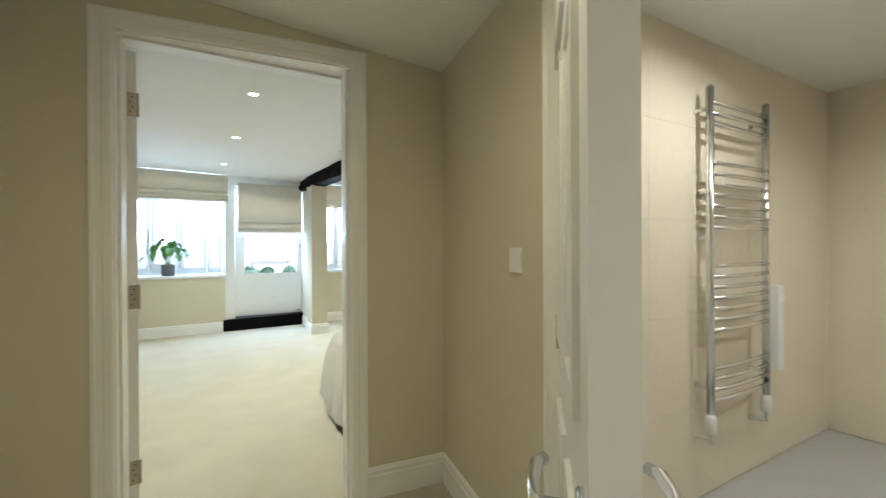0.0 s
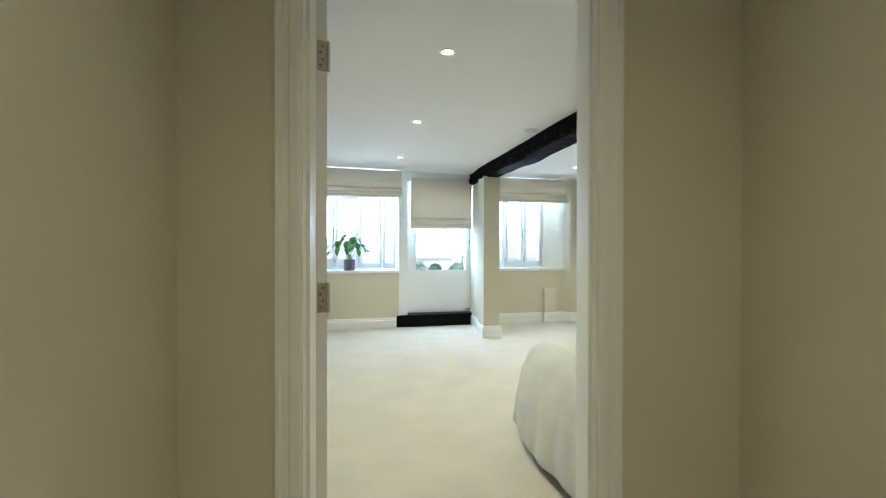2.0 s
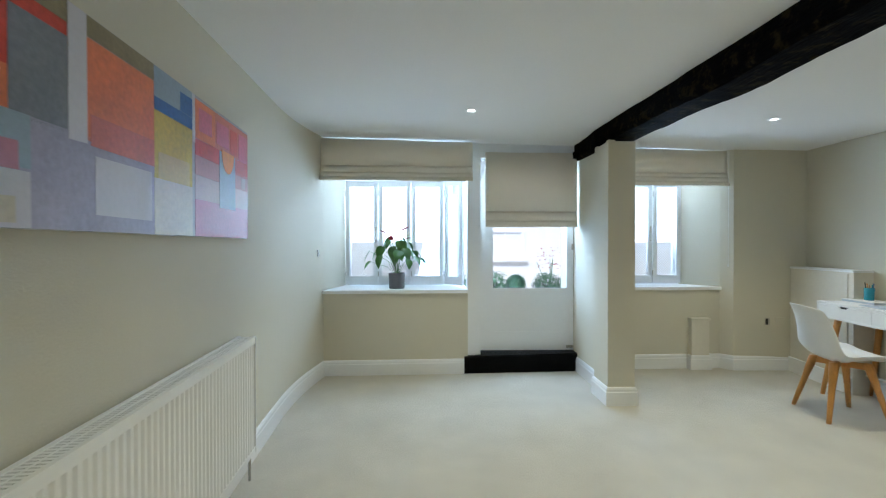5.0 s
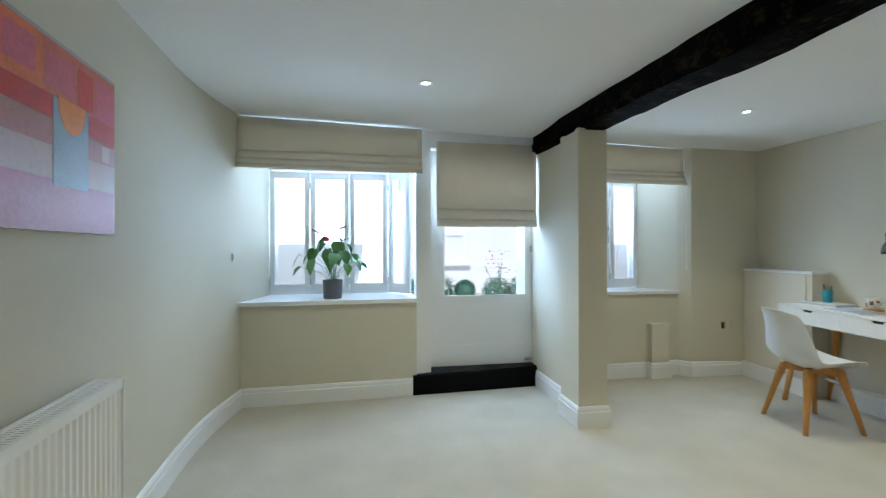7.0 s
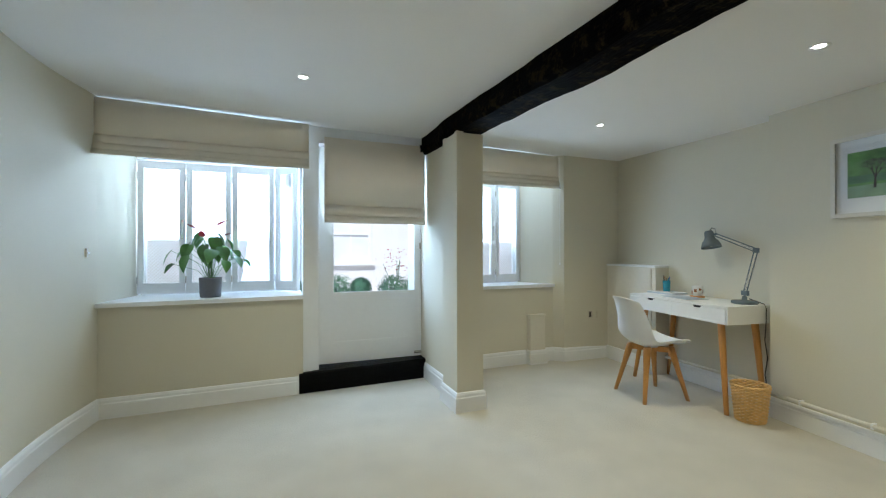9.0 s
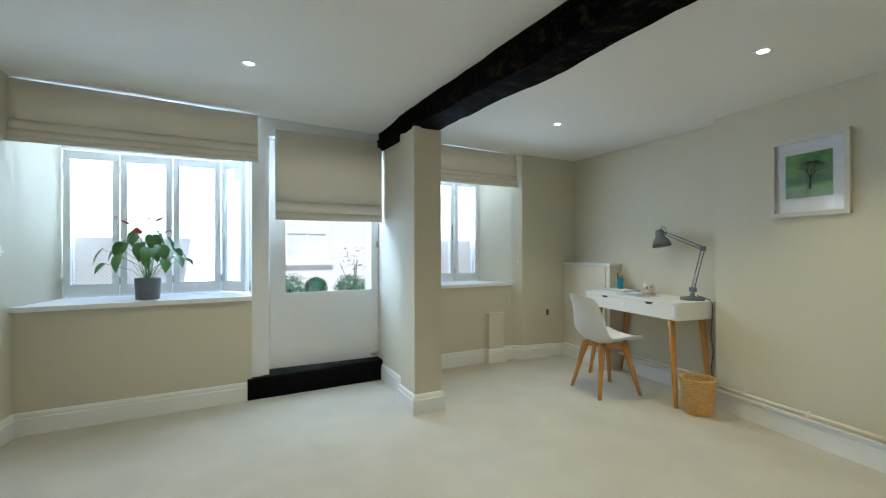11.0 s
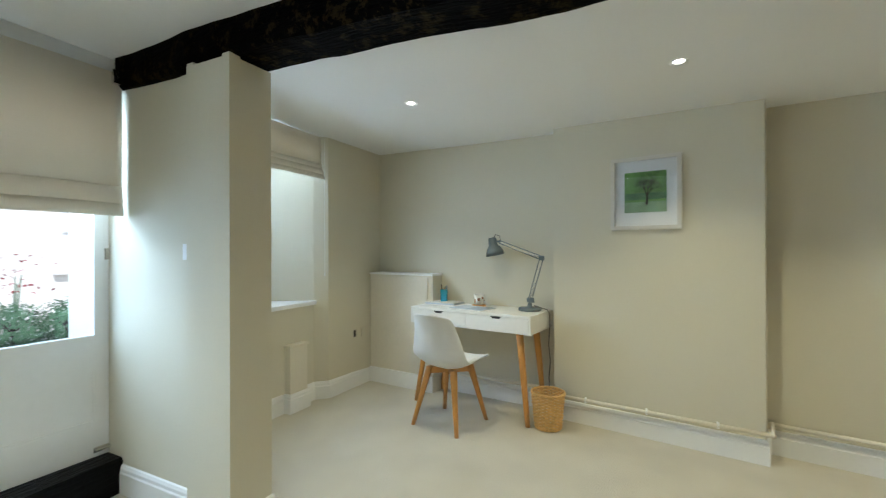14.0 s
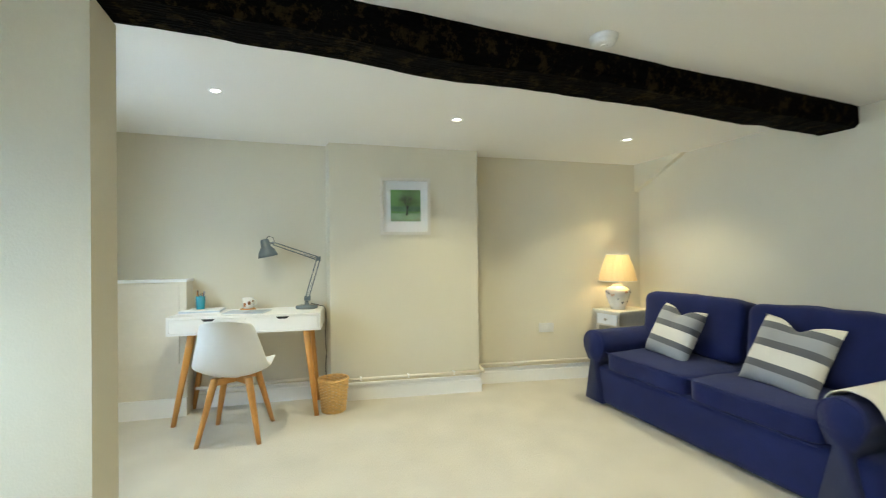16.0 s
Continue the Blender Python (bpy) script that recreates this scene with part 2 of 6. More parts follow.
TOP = 2.55
bm = B()
bbox(bm, -1.4, 1.72, -0.12, 4.3, 7.4, 0.0)
solid("floor", bm, CARPET, "cream wool carpet fitted wall to wall", "carpet", "structure")
bm = B()
prism(bm, [(-0.8, -1.5), (1.15, -1.5), (1.15, 0.74), (1.3, 1.72), (-0.8, 1.72)], -0.12, 0.0)
solid("hall_floor", bm, CARPET, "cream wool carpet in the hallway", "carpet", "structure")
bm = B()
bbox(bm, 1.15, -1.5, -0.12, 3.9, 0.98, -0.004)
solid("bathroom_floor", bm, GREYFLOOR, "grey vinyl bathroom floor", "floor", "structure")

bm = B()
N = 24
grid = []
for i in range(N + 1):
    row = []
    for j in range(N + 1):
        x, y = -1.3 + 5.5 * i / N, 1.86 + 5.6 * j / N
        row.append(bm.verts.new((x, y, ceiling_z(x, y) + 0.006 * noise.noise((x * 0.8, y * 0.8, 0)))))
    grid.append(row)
for i in range(N):
    for j in range(N):
        bm.faces.new((grid[i][j], grid[i][j + 1], grid[i + 1][j + 1], grid[i + 1][j]))
ext = bmesh.ops.extrude_face_region(bm, geom=bm.faces[:])
bmesh.ops.translate(bm, vec=(0, 0, 0.2), verts=[v for v in ext["geom"] if isinstance(v, bmesh.types.BMVert)])
solid("ceiling", bm, CEIL, "white painted uneven plaster ceiling", "ceiling", "structure")
bm = B()
prism(bm, [(-0.8, -1.5), (1.45, -1.5), (1.45, 1.88), (-0.8, 1.88)], hall_z, 2.6)
solid("hall_ceiling", bm, CEIL, "white sloping hallway ceiling", "ceiling", "structure")
bm = B()
bbox(bm, 1.1, -1.6, 2.2, 3.95, 1.0, 2.6)
solid("bathroom_ceiling", bm, CEIL, "white bathroom ceiling", "ceiling", "structure")

# line of the room's inner faces
L0, L1, L2 = (-0.635, 1.95), (-0.962, 5.98), (-0.875, 6.645)
# the bend at L1 is a soft plaster curve
BEND = []
for i in range(9):
    f = i / 8
    p0, p2 = Vector(L1).lerp(Vector(L0), 0.10), Vector(L1).lerp(Vector(L2), 0.55)
    q = p0.lerp(Vector(L1), f).lerp(Vector(L1).lerp(p2, f), f)
    BEND.append((q.x, q.y))
bm = B()
prism(bm, [L0] + BEND + [L2, (-0.77, 7.2), (-0.77, 7.32), (-1.3, 7.32), (-1.3, 1.95)], 0, TOP)
solid("wall_left", bm, WALL, "cream painted plaster wall that bends towards the window", "wall", "structure")

bm = B()
prism(bm, [(-0.873, 6.645), (0.52, 6.70), (0.52, 7.3), (-0.76, 7.3)], 0, 0.79)
bbox(bm, -0.76, 7.2, 2.132, 0.52, 7.3, TOP)
solid("wall_under_window", bm, WALL, "cream plaster wall around the window recess", "wall", "structure")

bm = B()
bbox(bm, 1.62, 6.095, 0, 1.80, 7.3, TOP)
prism(bm, [(1.546, 5.82), (1.76, 5.82), (1.76, 6.10), (1.546, 6.10)], 0, lambda x, y: 2.066)
for y0, y1 in ((5.822, 5.865), (6.055, 6.098)):
    bbox(bm, 1.5475, y0, 2.06, 1.60, y1, 2.079)
solid("wall_partition", bm, WALL, "cream plastered pier and short partition under the beam", "pillar", "structure", bevel=0.006)

bm = B()
prism(bm, [(1.80, 6.80), (3.12, 6.835), (3.12, 7.3), (1.80, 7.3)], 0, 0.80)
bbox(bm, 1.95, 7.2, 2.132, 2.90, 7.3, TOP)
prism(bm, [(3.12, 6.835), (3.20, 6.745), (4.2, 6.70), (4.2, 7.3), (2.90, 7.3), (2.90, 7.16)], 0, TOP)
prism(bm, [(1.80, 6.80), (1.95, 7.16), (1.95, 7.3), (1.80, 7.3)], 0.8, TOP)
solid("wall_window", bm, WALL, "cream plaster wall around the second window", "wall", "structure")

D0, D1, K0, K1, R0, R1 = (3.92, 6.73), (3.745, 4.95), (3.612, 4.932), (3.416, 3.673), (3.61, 3.63), (3.325, 1.95)
bm = B()
prism(bm, [D0, (4.25, 6.73), (4.25, 1.95), R1, R0, K1, K0, D1], 0, TOP)
solid("wall_right", bm, WALL, "cream plaster wall with a shallow chimney breast", "wall", "structure")

# wall between hall and room, with the door opening
JL, JR, HEAD = -0.118, 0.782, 2.045
JLR, JRR, JRY = -0.100, 0.782, 1.835


def hall_face(x):
    return 1.79 - 0.108 * x


bm = B()
prism(bm, [(-1.3, hall_face(-0.5)), (-0.5, hall_face(-0.5)), (JL - 0.03, hall_face(JL)), (JLR - 0.03, 1.95), (-1.3, 1.95)], 0, TOP)
prism(bm, [(JR + 0.03, hall_face(JR)), (1.29, hall_face(1.29)), (4.25, hall_face(1.29)), (4.25, 1.95), (1.05, 1.95), (JRR + 0.03, JRY)], 0, TOP)
prism(bm, [(JL - 0.03, hall_face(JL)), (JR + 0.03, hall_face(JR)), (JRR + 0.03, JRY), (1.05, 1.95), (JLR - 0.03, 1.95)], HEAD + 0.03, TOP)
solid("wall_door", bm, WALL, "cream plaster wall with the doorway from the hall", "wall", "structure")

# plaster corner brace above the sofa
bm = B()
vs = [bm.verts.new(p) for p in ((2.70, 1.95, 2.12), (3.36, 1.95, 2.12), (3.36, 1.95, 1.80), (2.70, 2.0, 2.12), (3.36, 2.0, 2.12), (3.36, 2.0, 1.80))]
for f in ((0, 1, 2), (3, 5, 4), (0, 3, 4, 1), (1, 4, 5, 2), (2, 5, 3, 0)):
    bm.faces.new([vs[i] for i in f])
solid("wall_brace", bm, WALL, "plastered diagonal corner brace", "wall", "structure")

# hall walls
bm = B()
prism(bm, [(-0.48, 1.86), (-0.48, -1.4), (-0.75, -1.4), (-0.75, 1.86)], 0, TOP)
solid("wall_hall_left", bm, WALL, "cream painted hallway wall", "wall", "structure")
bm = B()
prism(bm, [(1.265, 1.70), (1.09, 0.72), (1.22, 0.72), (1.40, 1.70)], 0, TOP)
prism(bm, [(1.09, 0.72), (1.00, -0.16), (1.12, -0.16), (1.22, 0.72)], 2.06, TOP)
prism(bm, [(1.00, -0.16), (1.00, -1.4), (1.12, -1.4), (1.12, -0.16)], 0, TOP)
solid("wall_hall_right", bm, WALL, "cream painted hallway wall with the bathroom doorway", "wall", "structure")
bm = B()
bbox(bm, -0.75, -1.55, 0, 1.12, -1.4, TOP)
solid("wall_hall_end", bm, WALL, "cream painted hallway end wall", "wall", "structure")

# bathroom walls, tiled
bm = B()
prism(bm, [(1.215, 0.90), (1.16, 0.72), (1.17, 1.02), (3.9, 1.02), (3.9, 0.93)], 0, TOP)
bbox(bm, 3.75, -1.5, 0, 3.9, 0.93, TOP)
bbox(bm, 1.12, -1.5, 0, 3.9, -1.4, TOP)
solid("wall_bathroom", bm, TILE, "beige tiled bathroom walls", "wall", "structure")

# timber beam
bm = B()
rings = []
for i in range(141):
    y = 1.93 + 4.80 * i / 140
    zb = 1.972 + 0.027 * (y - 1.92) + 0.006 * noise.noise((0.0, y * 2.1, 3.0)) + 0.004 * noise.noise((0.0, y * 7, 8.0)) - 0.018 * math.exp(-((y - 4.6) / 0.4) ** 2) + 0.006 * (round(2.5 * noise.noise((3.0, y * 3.1, 1.0))) / 2.5)
    xl = 1.545 + 0.012 * noise.noise((y * 1.7, 0, 1)) + 0.005 * noise.noise((y * 6, 0, 1))
    xr = 1.785 + 0.014 * noise.noise((y * 1.6, 0, 5)) + 0.006 * noise.noise((y * 7, 0, 5))
    if y > 6.1:
        xl += 0.03 * min(1, (y - 6.1) / 0.3)
        zb -= 0.012 * min(1, (y - 6.1) / 0.2)
    zt = ceiling_z(1.66, y) + 0.03
    ch = 0.022
    rings.append([bm.verts.new(p) for p in ((xl, y, zt), (xl + 0.004 * noise.noise((y * 9, 2, 2)), y, (zb + zt) / 2), (xl, y, zb + ch), (xl + ch, y, zb), ((xl + xr) / 2, y, zb + 0.004 * noise.noise((y * 8, 4, 4))), (xr - ch, y, zb), (xr, y, zb + ch), (xr, y, zt))])
for a, b in zip(rings, rings[1:]):
    for j in range(8):
        bm.faces.new((a[j], a[(j + 1) % 8], b[(j + 1) % 8], b[j]))
bm.faces.new(rings[0])
bm.faces.new(rings[-1][::-1])
solid("ceiling_beam", bm, BEAM, "black painted old timber beam under the ceiling", "beam", "structure", smooth=False)

# baseboards
SKIRT = [(0, 0), (0.019, 0), (0.019, 0.105), (0.014, 0.112), (0.014, 0.128), (0.008, 0.142), (0, 0.146)]


def skirting(line, side=1, name="baseboard"):
    bm = B()
    sweep(bm, line, SKIRT, side)
    return solid(name, bm, WHITE, "white moulded baseboard", "baseboard", "structure")


skirting([(0.485, 6.699), L2] + BEND[::-1] + [L0, (-0.21, 1.95)])
skirting([(1.62, 6.76), (1.62, 6.10), (1.546, 6.10), (1.546, 5.82), (1.76, 5.82), (1.76, 6.08), (1.80, 6.10), (1.80, 6.80), (2.765, 6.826)], side=-1)
skirting([(2.975, 6.831), (3.12, 6.835), (3.20, 6.745), D0, D1, K0, K1, R0, R1, (0.93, 1.95)], side=-1)
skirting([(0.86, hall_face(0.86)), (1.262, hall_face(1.262)), (1.125, 0.91)], side=-1)
skirting([(-0.48, -1.3), (-0.48, hall_face(-0.48)), (-0.19, hall_face(-0.19))], side=-1)

# ---- doors ----
def panel_frame(bm, x, z, w, h, y, out, width=0.036, rise=0.011):
    """A moulded rectangular bead and a raised field on a door face at y; out: 1 or -1."""
    for a, b, c, d in ((x, z, x + w, z + width), (x, z + h - width, x + w, z + h), (x, z + width, x + width, z + h - width), (x + w - width, z + width, x + w, z + h - width)):
        y0, y1 = sorted((y, y + out * rise))
        bbox(bm, a, y0, b, c, y1, d)
    y0, y1 = sorted((y, y + out * rise * 0.7))
    bbox(bm, x + width + 0.03, y0, z + width + 0.03, x + w - width - 0.03, y1, z + h - width - 0.03)


def lever_handle(parent, x, z, y, out, toward):
    bm = B()
    lathe(bm, [(0.026, 0), (0.026, 0.006), (0.022, 0.009), (0.010, 0.010), (0.010, 0.055)], 20, pose(x, y, z, 90 * (1 if out < 0 else -1), 0, 0))
    yy = y + out * 0.06
    rings = tube(bm, [(x, yy - out * 0.012, z), (x + toward * 0.012, yy, z), (x + toward * 0.05, yy + out * 0.004, z + 0.002), (x + toward * 0.10, yy, z + 0.004), (x + toward * 0.125, yy - out * 0.012, z)], 0.0095, 10)
    return part("door_handle", bm, CHROME, parent, "polished chrome lever handle", smooth=True)


def panelled_door(name, label, m, L, H, T, handle_z, drop=0.0):
    d = thing(name, label, "door", m, "structure")
    leaf = part("door_leaf", boxed(0, 0, 0.008, L, T, H), WHITE, d, bevel=0.003)
    st, cw = 0.105, (L - 0.105 * 3) / 2
    for y, out in ((0.0, -1), (T, 1)):
        for cx in (st, st * 2 + cw):
            for z0, hh in ((0.20, 0.60), (0.965, 0.63), (1.72, 0.20)):
                bm = B()
                panel_frame(bm, cx, z0, cw, hh, y, out)
                part("door_panel", bm, WHITE, leaf, bevel=0.008, seg=2)
    for y, out in ((0.0, -1), (T, 1)):
        lever_handle(d, L - 0.065, handle_z, y, out, -1)
    if T < 0.045:
        part("latch_plate", boxed(L - 0.0005, T / 2 - 0.011, handle_z - 0.06, L + 0.0015, T / 2 + 0.011, handle_z + 0.06), BRASSY, d, "brushed steel latch plate")
    for z in (0.22 - drop, 0.96 - drop, 1.77 - drop):
        bm = B()
        bbox(bm, -0.0025, 0.004, z, 0.0, T - 0.004, z + 0.1)
        tube(bm, [(-0.004, -0.003, z), (-0.004, -0.003, z + 0.1)], 0.006, 10)
        hg = part("hinge", bm, BRASSY, d, "brushed steel butt hinge")
        for k, zz in enumerate((0.018, 0.039, 0.061, 0.082)):
            bm = B()
            lathe(bm, [(0.0035, 0), (0.003, 0.001)], 8, pose(-0.0025, T * (0.4 if k % 2 else 0.62), z + zz, 0, -90, 0))
            part("screw", bm, DARK, hg)
    return d


TH = 23.5
door_1 = panelled_door("door_1", "open white six-panel interior door", pose(-0.062, 1.958, 0, 0, 0, 90 + TH), 0.83, 2.03, 0.038, 1.01, 0.012)
door_2 = panelled_door("door_2", "open white six-panel bathroom door", pose(1.064, 0.645, 0, 0, 0, -132.7), 0.79, 2.03, 0.055, 0.87, 0.055)


def architrave(name, m, w, h, label):
    """Moulded casing round an opening of width w and height h; local x along the wall, y out of the wall."""
    a = thing(name, label, "door frame", m, "structure")
    prof = [(0.0, 0.0), (0.014, 0.0), (0.016, 0.008), (0.016, 0.03), (0.011, 0.034), (0.011, 0.055), (0.019, 0.062), (0.019, 0.072), (0, 0.072)]
    for nm, corners in (("jamb_casing", [((0, 0), (0, h), -1)]), ("jamb_casing", [((w, 0), (w, h), 1)]), ("head_casing", [((0, h), (w, h), 0)])):
        for p, q, side in corners:
            bm = B()
            rows = []
            for (x, z), end in ((p, 0), (q, 1)):
                row = []
                for y, o in prof:
                    if side:
                        row.append(bm.verts.new((x + side * o, y, z + (o if end else 0))))
                    else:
                        row.append(bm.verts.new((x + (o if end else -o), y, z + o)))
                rows.append(row)
            n = len(prof)
            for j in range(n):
                bm.faces.new((rows[0][j], rows[0][(j + 1) % n], rows[1][(j + 1) % n], rows[1][j]))
            bm.faces.new(rows[0])
            bm.faces.new(rows[1][::-1])
            part(nm, bm, WHITE, a)
    return a


ang = math.degrees(math.atan(-0.108))
frame_1 = architrave("door_frame", pose(JR + 0.005, hall_face(JR), 0, 0, 0, 180 + ang), (JR - JL + 0.01) / math.cos(radians(ang)), HEAD + 0.005, "white moulded door casing in the hallway")
lining = thing("door_lining", "white painted door lining with a stop bead", "door frame", None, "structure")
bm = B()
prism(bm, [(JL - 0.03, hall_face(JL)), (JL, hall_face(JL) - 0.002), (JLR, 1.952), (JLR - 0.03, 1.952)], 0, HEAD)
prism(bm, [(JL + 0.004, 1.84), (JL + 0.016, 1.84), (JLR + 0.008, 1.905), (JLR - 0.004, 1.905)], 0, HEAD)
part("left_lining", bm, WHITE, lining)
bm = B()
prism(bm, [(JR, hall_face(JR) - 0.002), (JR + 0.03, hall_face(JR)), (JRR + 0.03, JRY + 0.002), (JRR, JRY + 0.002)], 0, HEAD)
prism(bm, [(JR - 0.011, 1.735), (JR + 0.002, 1.735), (JRR + 0.002, 1.79), (JRR - 0.011, 1.79)], 0, HEAD)
part("right_lining", bm, WHITE, lining)
bm = B()
prism(bm, [(JL - 0.03, hall_face(JL) - 0.002), (JR + 0.03, hall_face(JR) - 0.002), (JRR + 0.03, JRY + 0.002), (JLR - 0.03, 1.952)], HEAD, HEAD + 0.03)
bbox(bm, JL + 0.02, 1.83, HEAD - 0.012, JR + 0.01, 1.90, HEAD)
part("head_lining", bm, WHITE, lining)
bm = B()
bbox(bm, JRR - 0.003, 1.785, 0.93, JRR + 0.002, 1.806, 1.0)
sp = part("strike_plate", bm, BRASSY, lining, "brushed steel strike plate")
# dark slab on the plate, painted shade in place of a cut hole
part("strike_hole_shade", boxed(JRR - 0.0045, 1.79, 0.95, JRR - 0.0028, 1.80, 0.98), DARK, sp)

# bathroom doorway casing
dirv = (Vector((1.09, 0.72)) - Vector((1.0, -0.16))).normalized()
ang2 = math.degrees(math.atan2(dirv.y, dirv.x))
frame_2 = architrave("door_frame", pose(1.003, -0.135, 0, 0, 0, ang2), 0.785, 2.035, "white moulded door casing of the bathroom doorway")
lining2 = thing("door_lining", "white painted bathroom door lining", "door frame", None, "structure")
part("hinge_lining", boxed(0, 0, 0, 0.13, 0.055, 2.06, m=pose(1.082, 0.655, 0, 0, 0, -6)), WHITE, lining2)
part("latch_lining", boxed(0, -0.03, 0, 0.12, 0.0, 2.06, m=pose(1.0, -0.13, 0, 0, 0, 0)), WHITE, lining2)

# ---- glazed outside door ----
gd = thing("door_3", "white painted half-glazed outside door, closed", "door", None, "structure")
X0, X1, Y0, Y1, Z0, Z1 = 0.664, 1.618, 6.872, 6.915, 0.182, 2.12
GX0, GX1, GZ0, GZ1 = 0.782, 1.560, 0.806, 2.0
part("hinge_stile", boxed(X0, Y0, Z0, GX0, Y1, Z1), WHITE, gd, bevel=0.002)
part("lock_stile", boxed(GX1, Y0, Z0, X1, Y1, Z1), WHITE, gd, bevel=0.002)
part("top_rail", boxed(GX0, Y0, GZ1, GX1, Y1, Z1), WHITE, gd, bevel=0.002)
part("lock_rail", boxed(GX0, Y0, 0.655, GX1, Y1, GZ0), WHITE, gd, bevel=0.002)
part("bottom_rail", boxed(GX0, Y0, Z0, GX1, Y1, 0.36), WHITE, gd, bevel=0.002)
part("door_panel", boxed(GX0, Y0 + 0.009, 0.36, GX1, Y1, 0.655), WHITE, gd)
bm = B()
for a in ((GX0, 0.36, GX1, 0.372), (GX0, 0.643, GX1, 0.655), (GX0, 0.372, GX0 + 0.012, 0.643), (GX1 - 0.012, 0.372, GX1, 0.643)):
    bbox(bm, a[0], Y0 + 0.002, a[1], a[2], Y0 + 0.009, a[3])
part("panel_bead", bm, WHITE, gd, bevel=0.003, seg=1)
bm = B()
for a in ((GX0, GZ0, GX1, GZ0 + 0.012), (GX0, GZ0 + 0.012, GX0 + 0.01, GZ1), (GX1 - 0.01, GZ0 + 0.012, GX1, GZ1)):
    bbox(bm, a[0], Y0 - 0.004, a[1], a[2], Y0 + 0.012, a[3])
part("glazing_bead", bm, WHITE, gd, bevel=0.003, seg=1)
pane = part("pane", boxed(GX0 + 0.002, Y0 + 0.02, GZ0, GX1 - 0.002, Y0 + 0.025, GZ1), GLASS, gd, "clear glass pane")
pane.visible_shadow = False
for z in (0.34, 1.12, 1.98):
    bm = B()
    tube(bm, [(X0 - 0.004, Y0 - 0.006, z), (X0 - 0.004, Y0 - 0.006, z + 0.1)], 0.007, 10)
    part("hinge", bm, WHITE, gd, smooth=True)
bm = B()
bbox(bm, 1.545, Y0 - 0.008, 0.205, 1.625, Y0 - 0.002, 0.232)
tube(bm, [(1.55, Y0 - 0.014, 0.218), (1.63, Y0 - 0.014, 0.218)], 0.006, 10)
part("door_bolt", bm, CHROME, gd, "small steel barrel bolt")
bm = B()
bbox(bm, 1.60, Y0 - 0.012, 1.21, 1.615, Y0, 1.27)
part("latch", bm, BRASSY, gd)

fr = thing("door_frame", "white painted timber post and head round the outside door", "door frame", None, "structure")
bm = B()
bbox(bm, 0.522, 6.742, 0.16, 0.60, 6.93, 2.4)
bbox(bm, 0.60, 6.754, 0.16, 0.652, 6.93, 2.4)
part("post", bm, WHITE, fr, bevel=0.004)
part("post", boxed(1.618, 6.875, 0.0, 1.66, 6.98, 2.4), WHITE, fr, bevel=0.003)
part("head", boxed(0.652, 6.76, 2.125, 1.62, 6.98, 2.5), WHITE, fr, bevel=0.003)

bm = B()
rings = []
for i in range(25):
    x = 0.487 + 1.165 * i / 24
    yf = 6.682 + 0.06 * i / 24 + 0.006 * noise.noise((x * 6, 0, 0))
    zt = 0.166 + 0.012 * i / 24 + 0.005 * noise.noise((x * 5, 3, 0))
    rings.append([bm.verts.new(p) for p in ((x, yf, 0.0), (x, yf - 0.004 * noise.noise((x * 8, 1, 1)), zt * 0.5), (x, yf + 0.003, zt - 0.012), (x, yf + 0.014, zt), (x, 6.99, zt), (x, 6.99, 0.0))])
for a, b in zip(rings, rings[1:]):
    for j in range(6):
        bm.faces.new((a[j], a[(j + 1) % 6], b[(j + 1) % 6], b[j]))
bm.faces.new(rings[0])
bm.faces.new(rings[-1][::-1])
solid("door_threshold", bm, TARRED, "black painted timber threshold under the outside door", "threshold", "structure")


# ---- windows and shutters ----
def window(name, edges, y, z0, z1, label):
    x0, x1 = edges[0], edges[-1]
    w = thing(name, label, "window", None, "structure")
    bm = B()
    bbox(bm, x0, y, z0, x0 + 0.03, y + 0.05, z1)
    bbox(bm, x1 - 0.03, y, z0, x1, y + 0.05, z1)
    bbox(bm, x0 + 0.05, y, z0, x1 - 0.05, y + 0.06, z0 + 0.06)
    bbox(bm, x0 + 0.05, y, z1 - 0.05, x1 - 0.05, y + 0.06, z1)
    part("window_frame", bm, WHITE, w)
    for k in range(len(edges) - 1):
        a = edges[k] + (0.05 if k == 0 else 0)
        b = edges[k + 1] - (0.05 if k == len(edges) - 2 else 0)
        bm = B()
        bbox(bm, a + 0.002, y + 0.01, z0 + 0.062, a + 0.025, y + 0.05, z1 - 0.052)
        bbox(bm, b - 0.025, y + 0.01, z0 + 0.062, b - 0.002, y + 0.05, z1 - 0.052)
        bbox(bm, a + 0.025, y + 0.01, z0 + 0.062, b - 0.025, y + 0.05, z0 + 0.11)
        bbox(bm, a + 0.025, y + 0.01, z1 - 0.10, b - 0.025, y + 0.05, z1 - 0.052)
        s = part("sash", bm, WHITE, w)
        p = part("pane", boxed(a + 0.023, y + 0.028, z0 + 0.108, b - 0.023, y + 0.033, z1 - 0.098), GLASS, s, "clear glass pane")
        p.visible_shadow = False
    return w


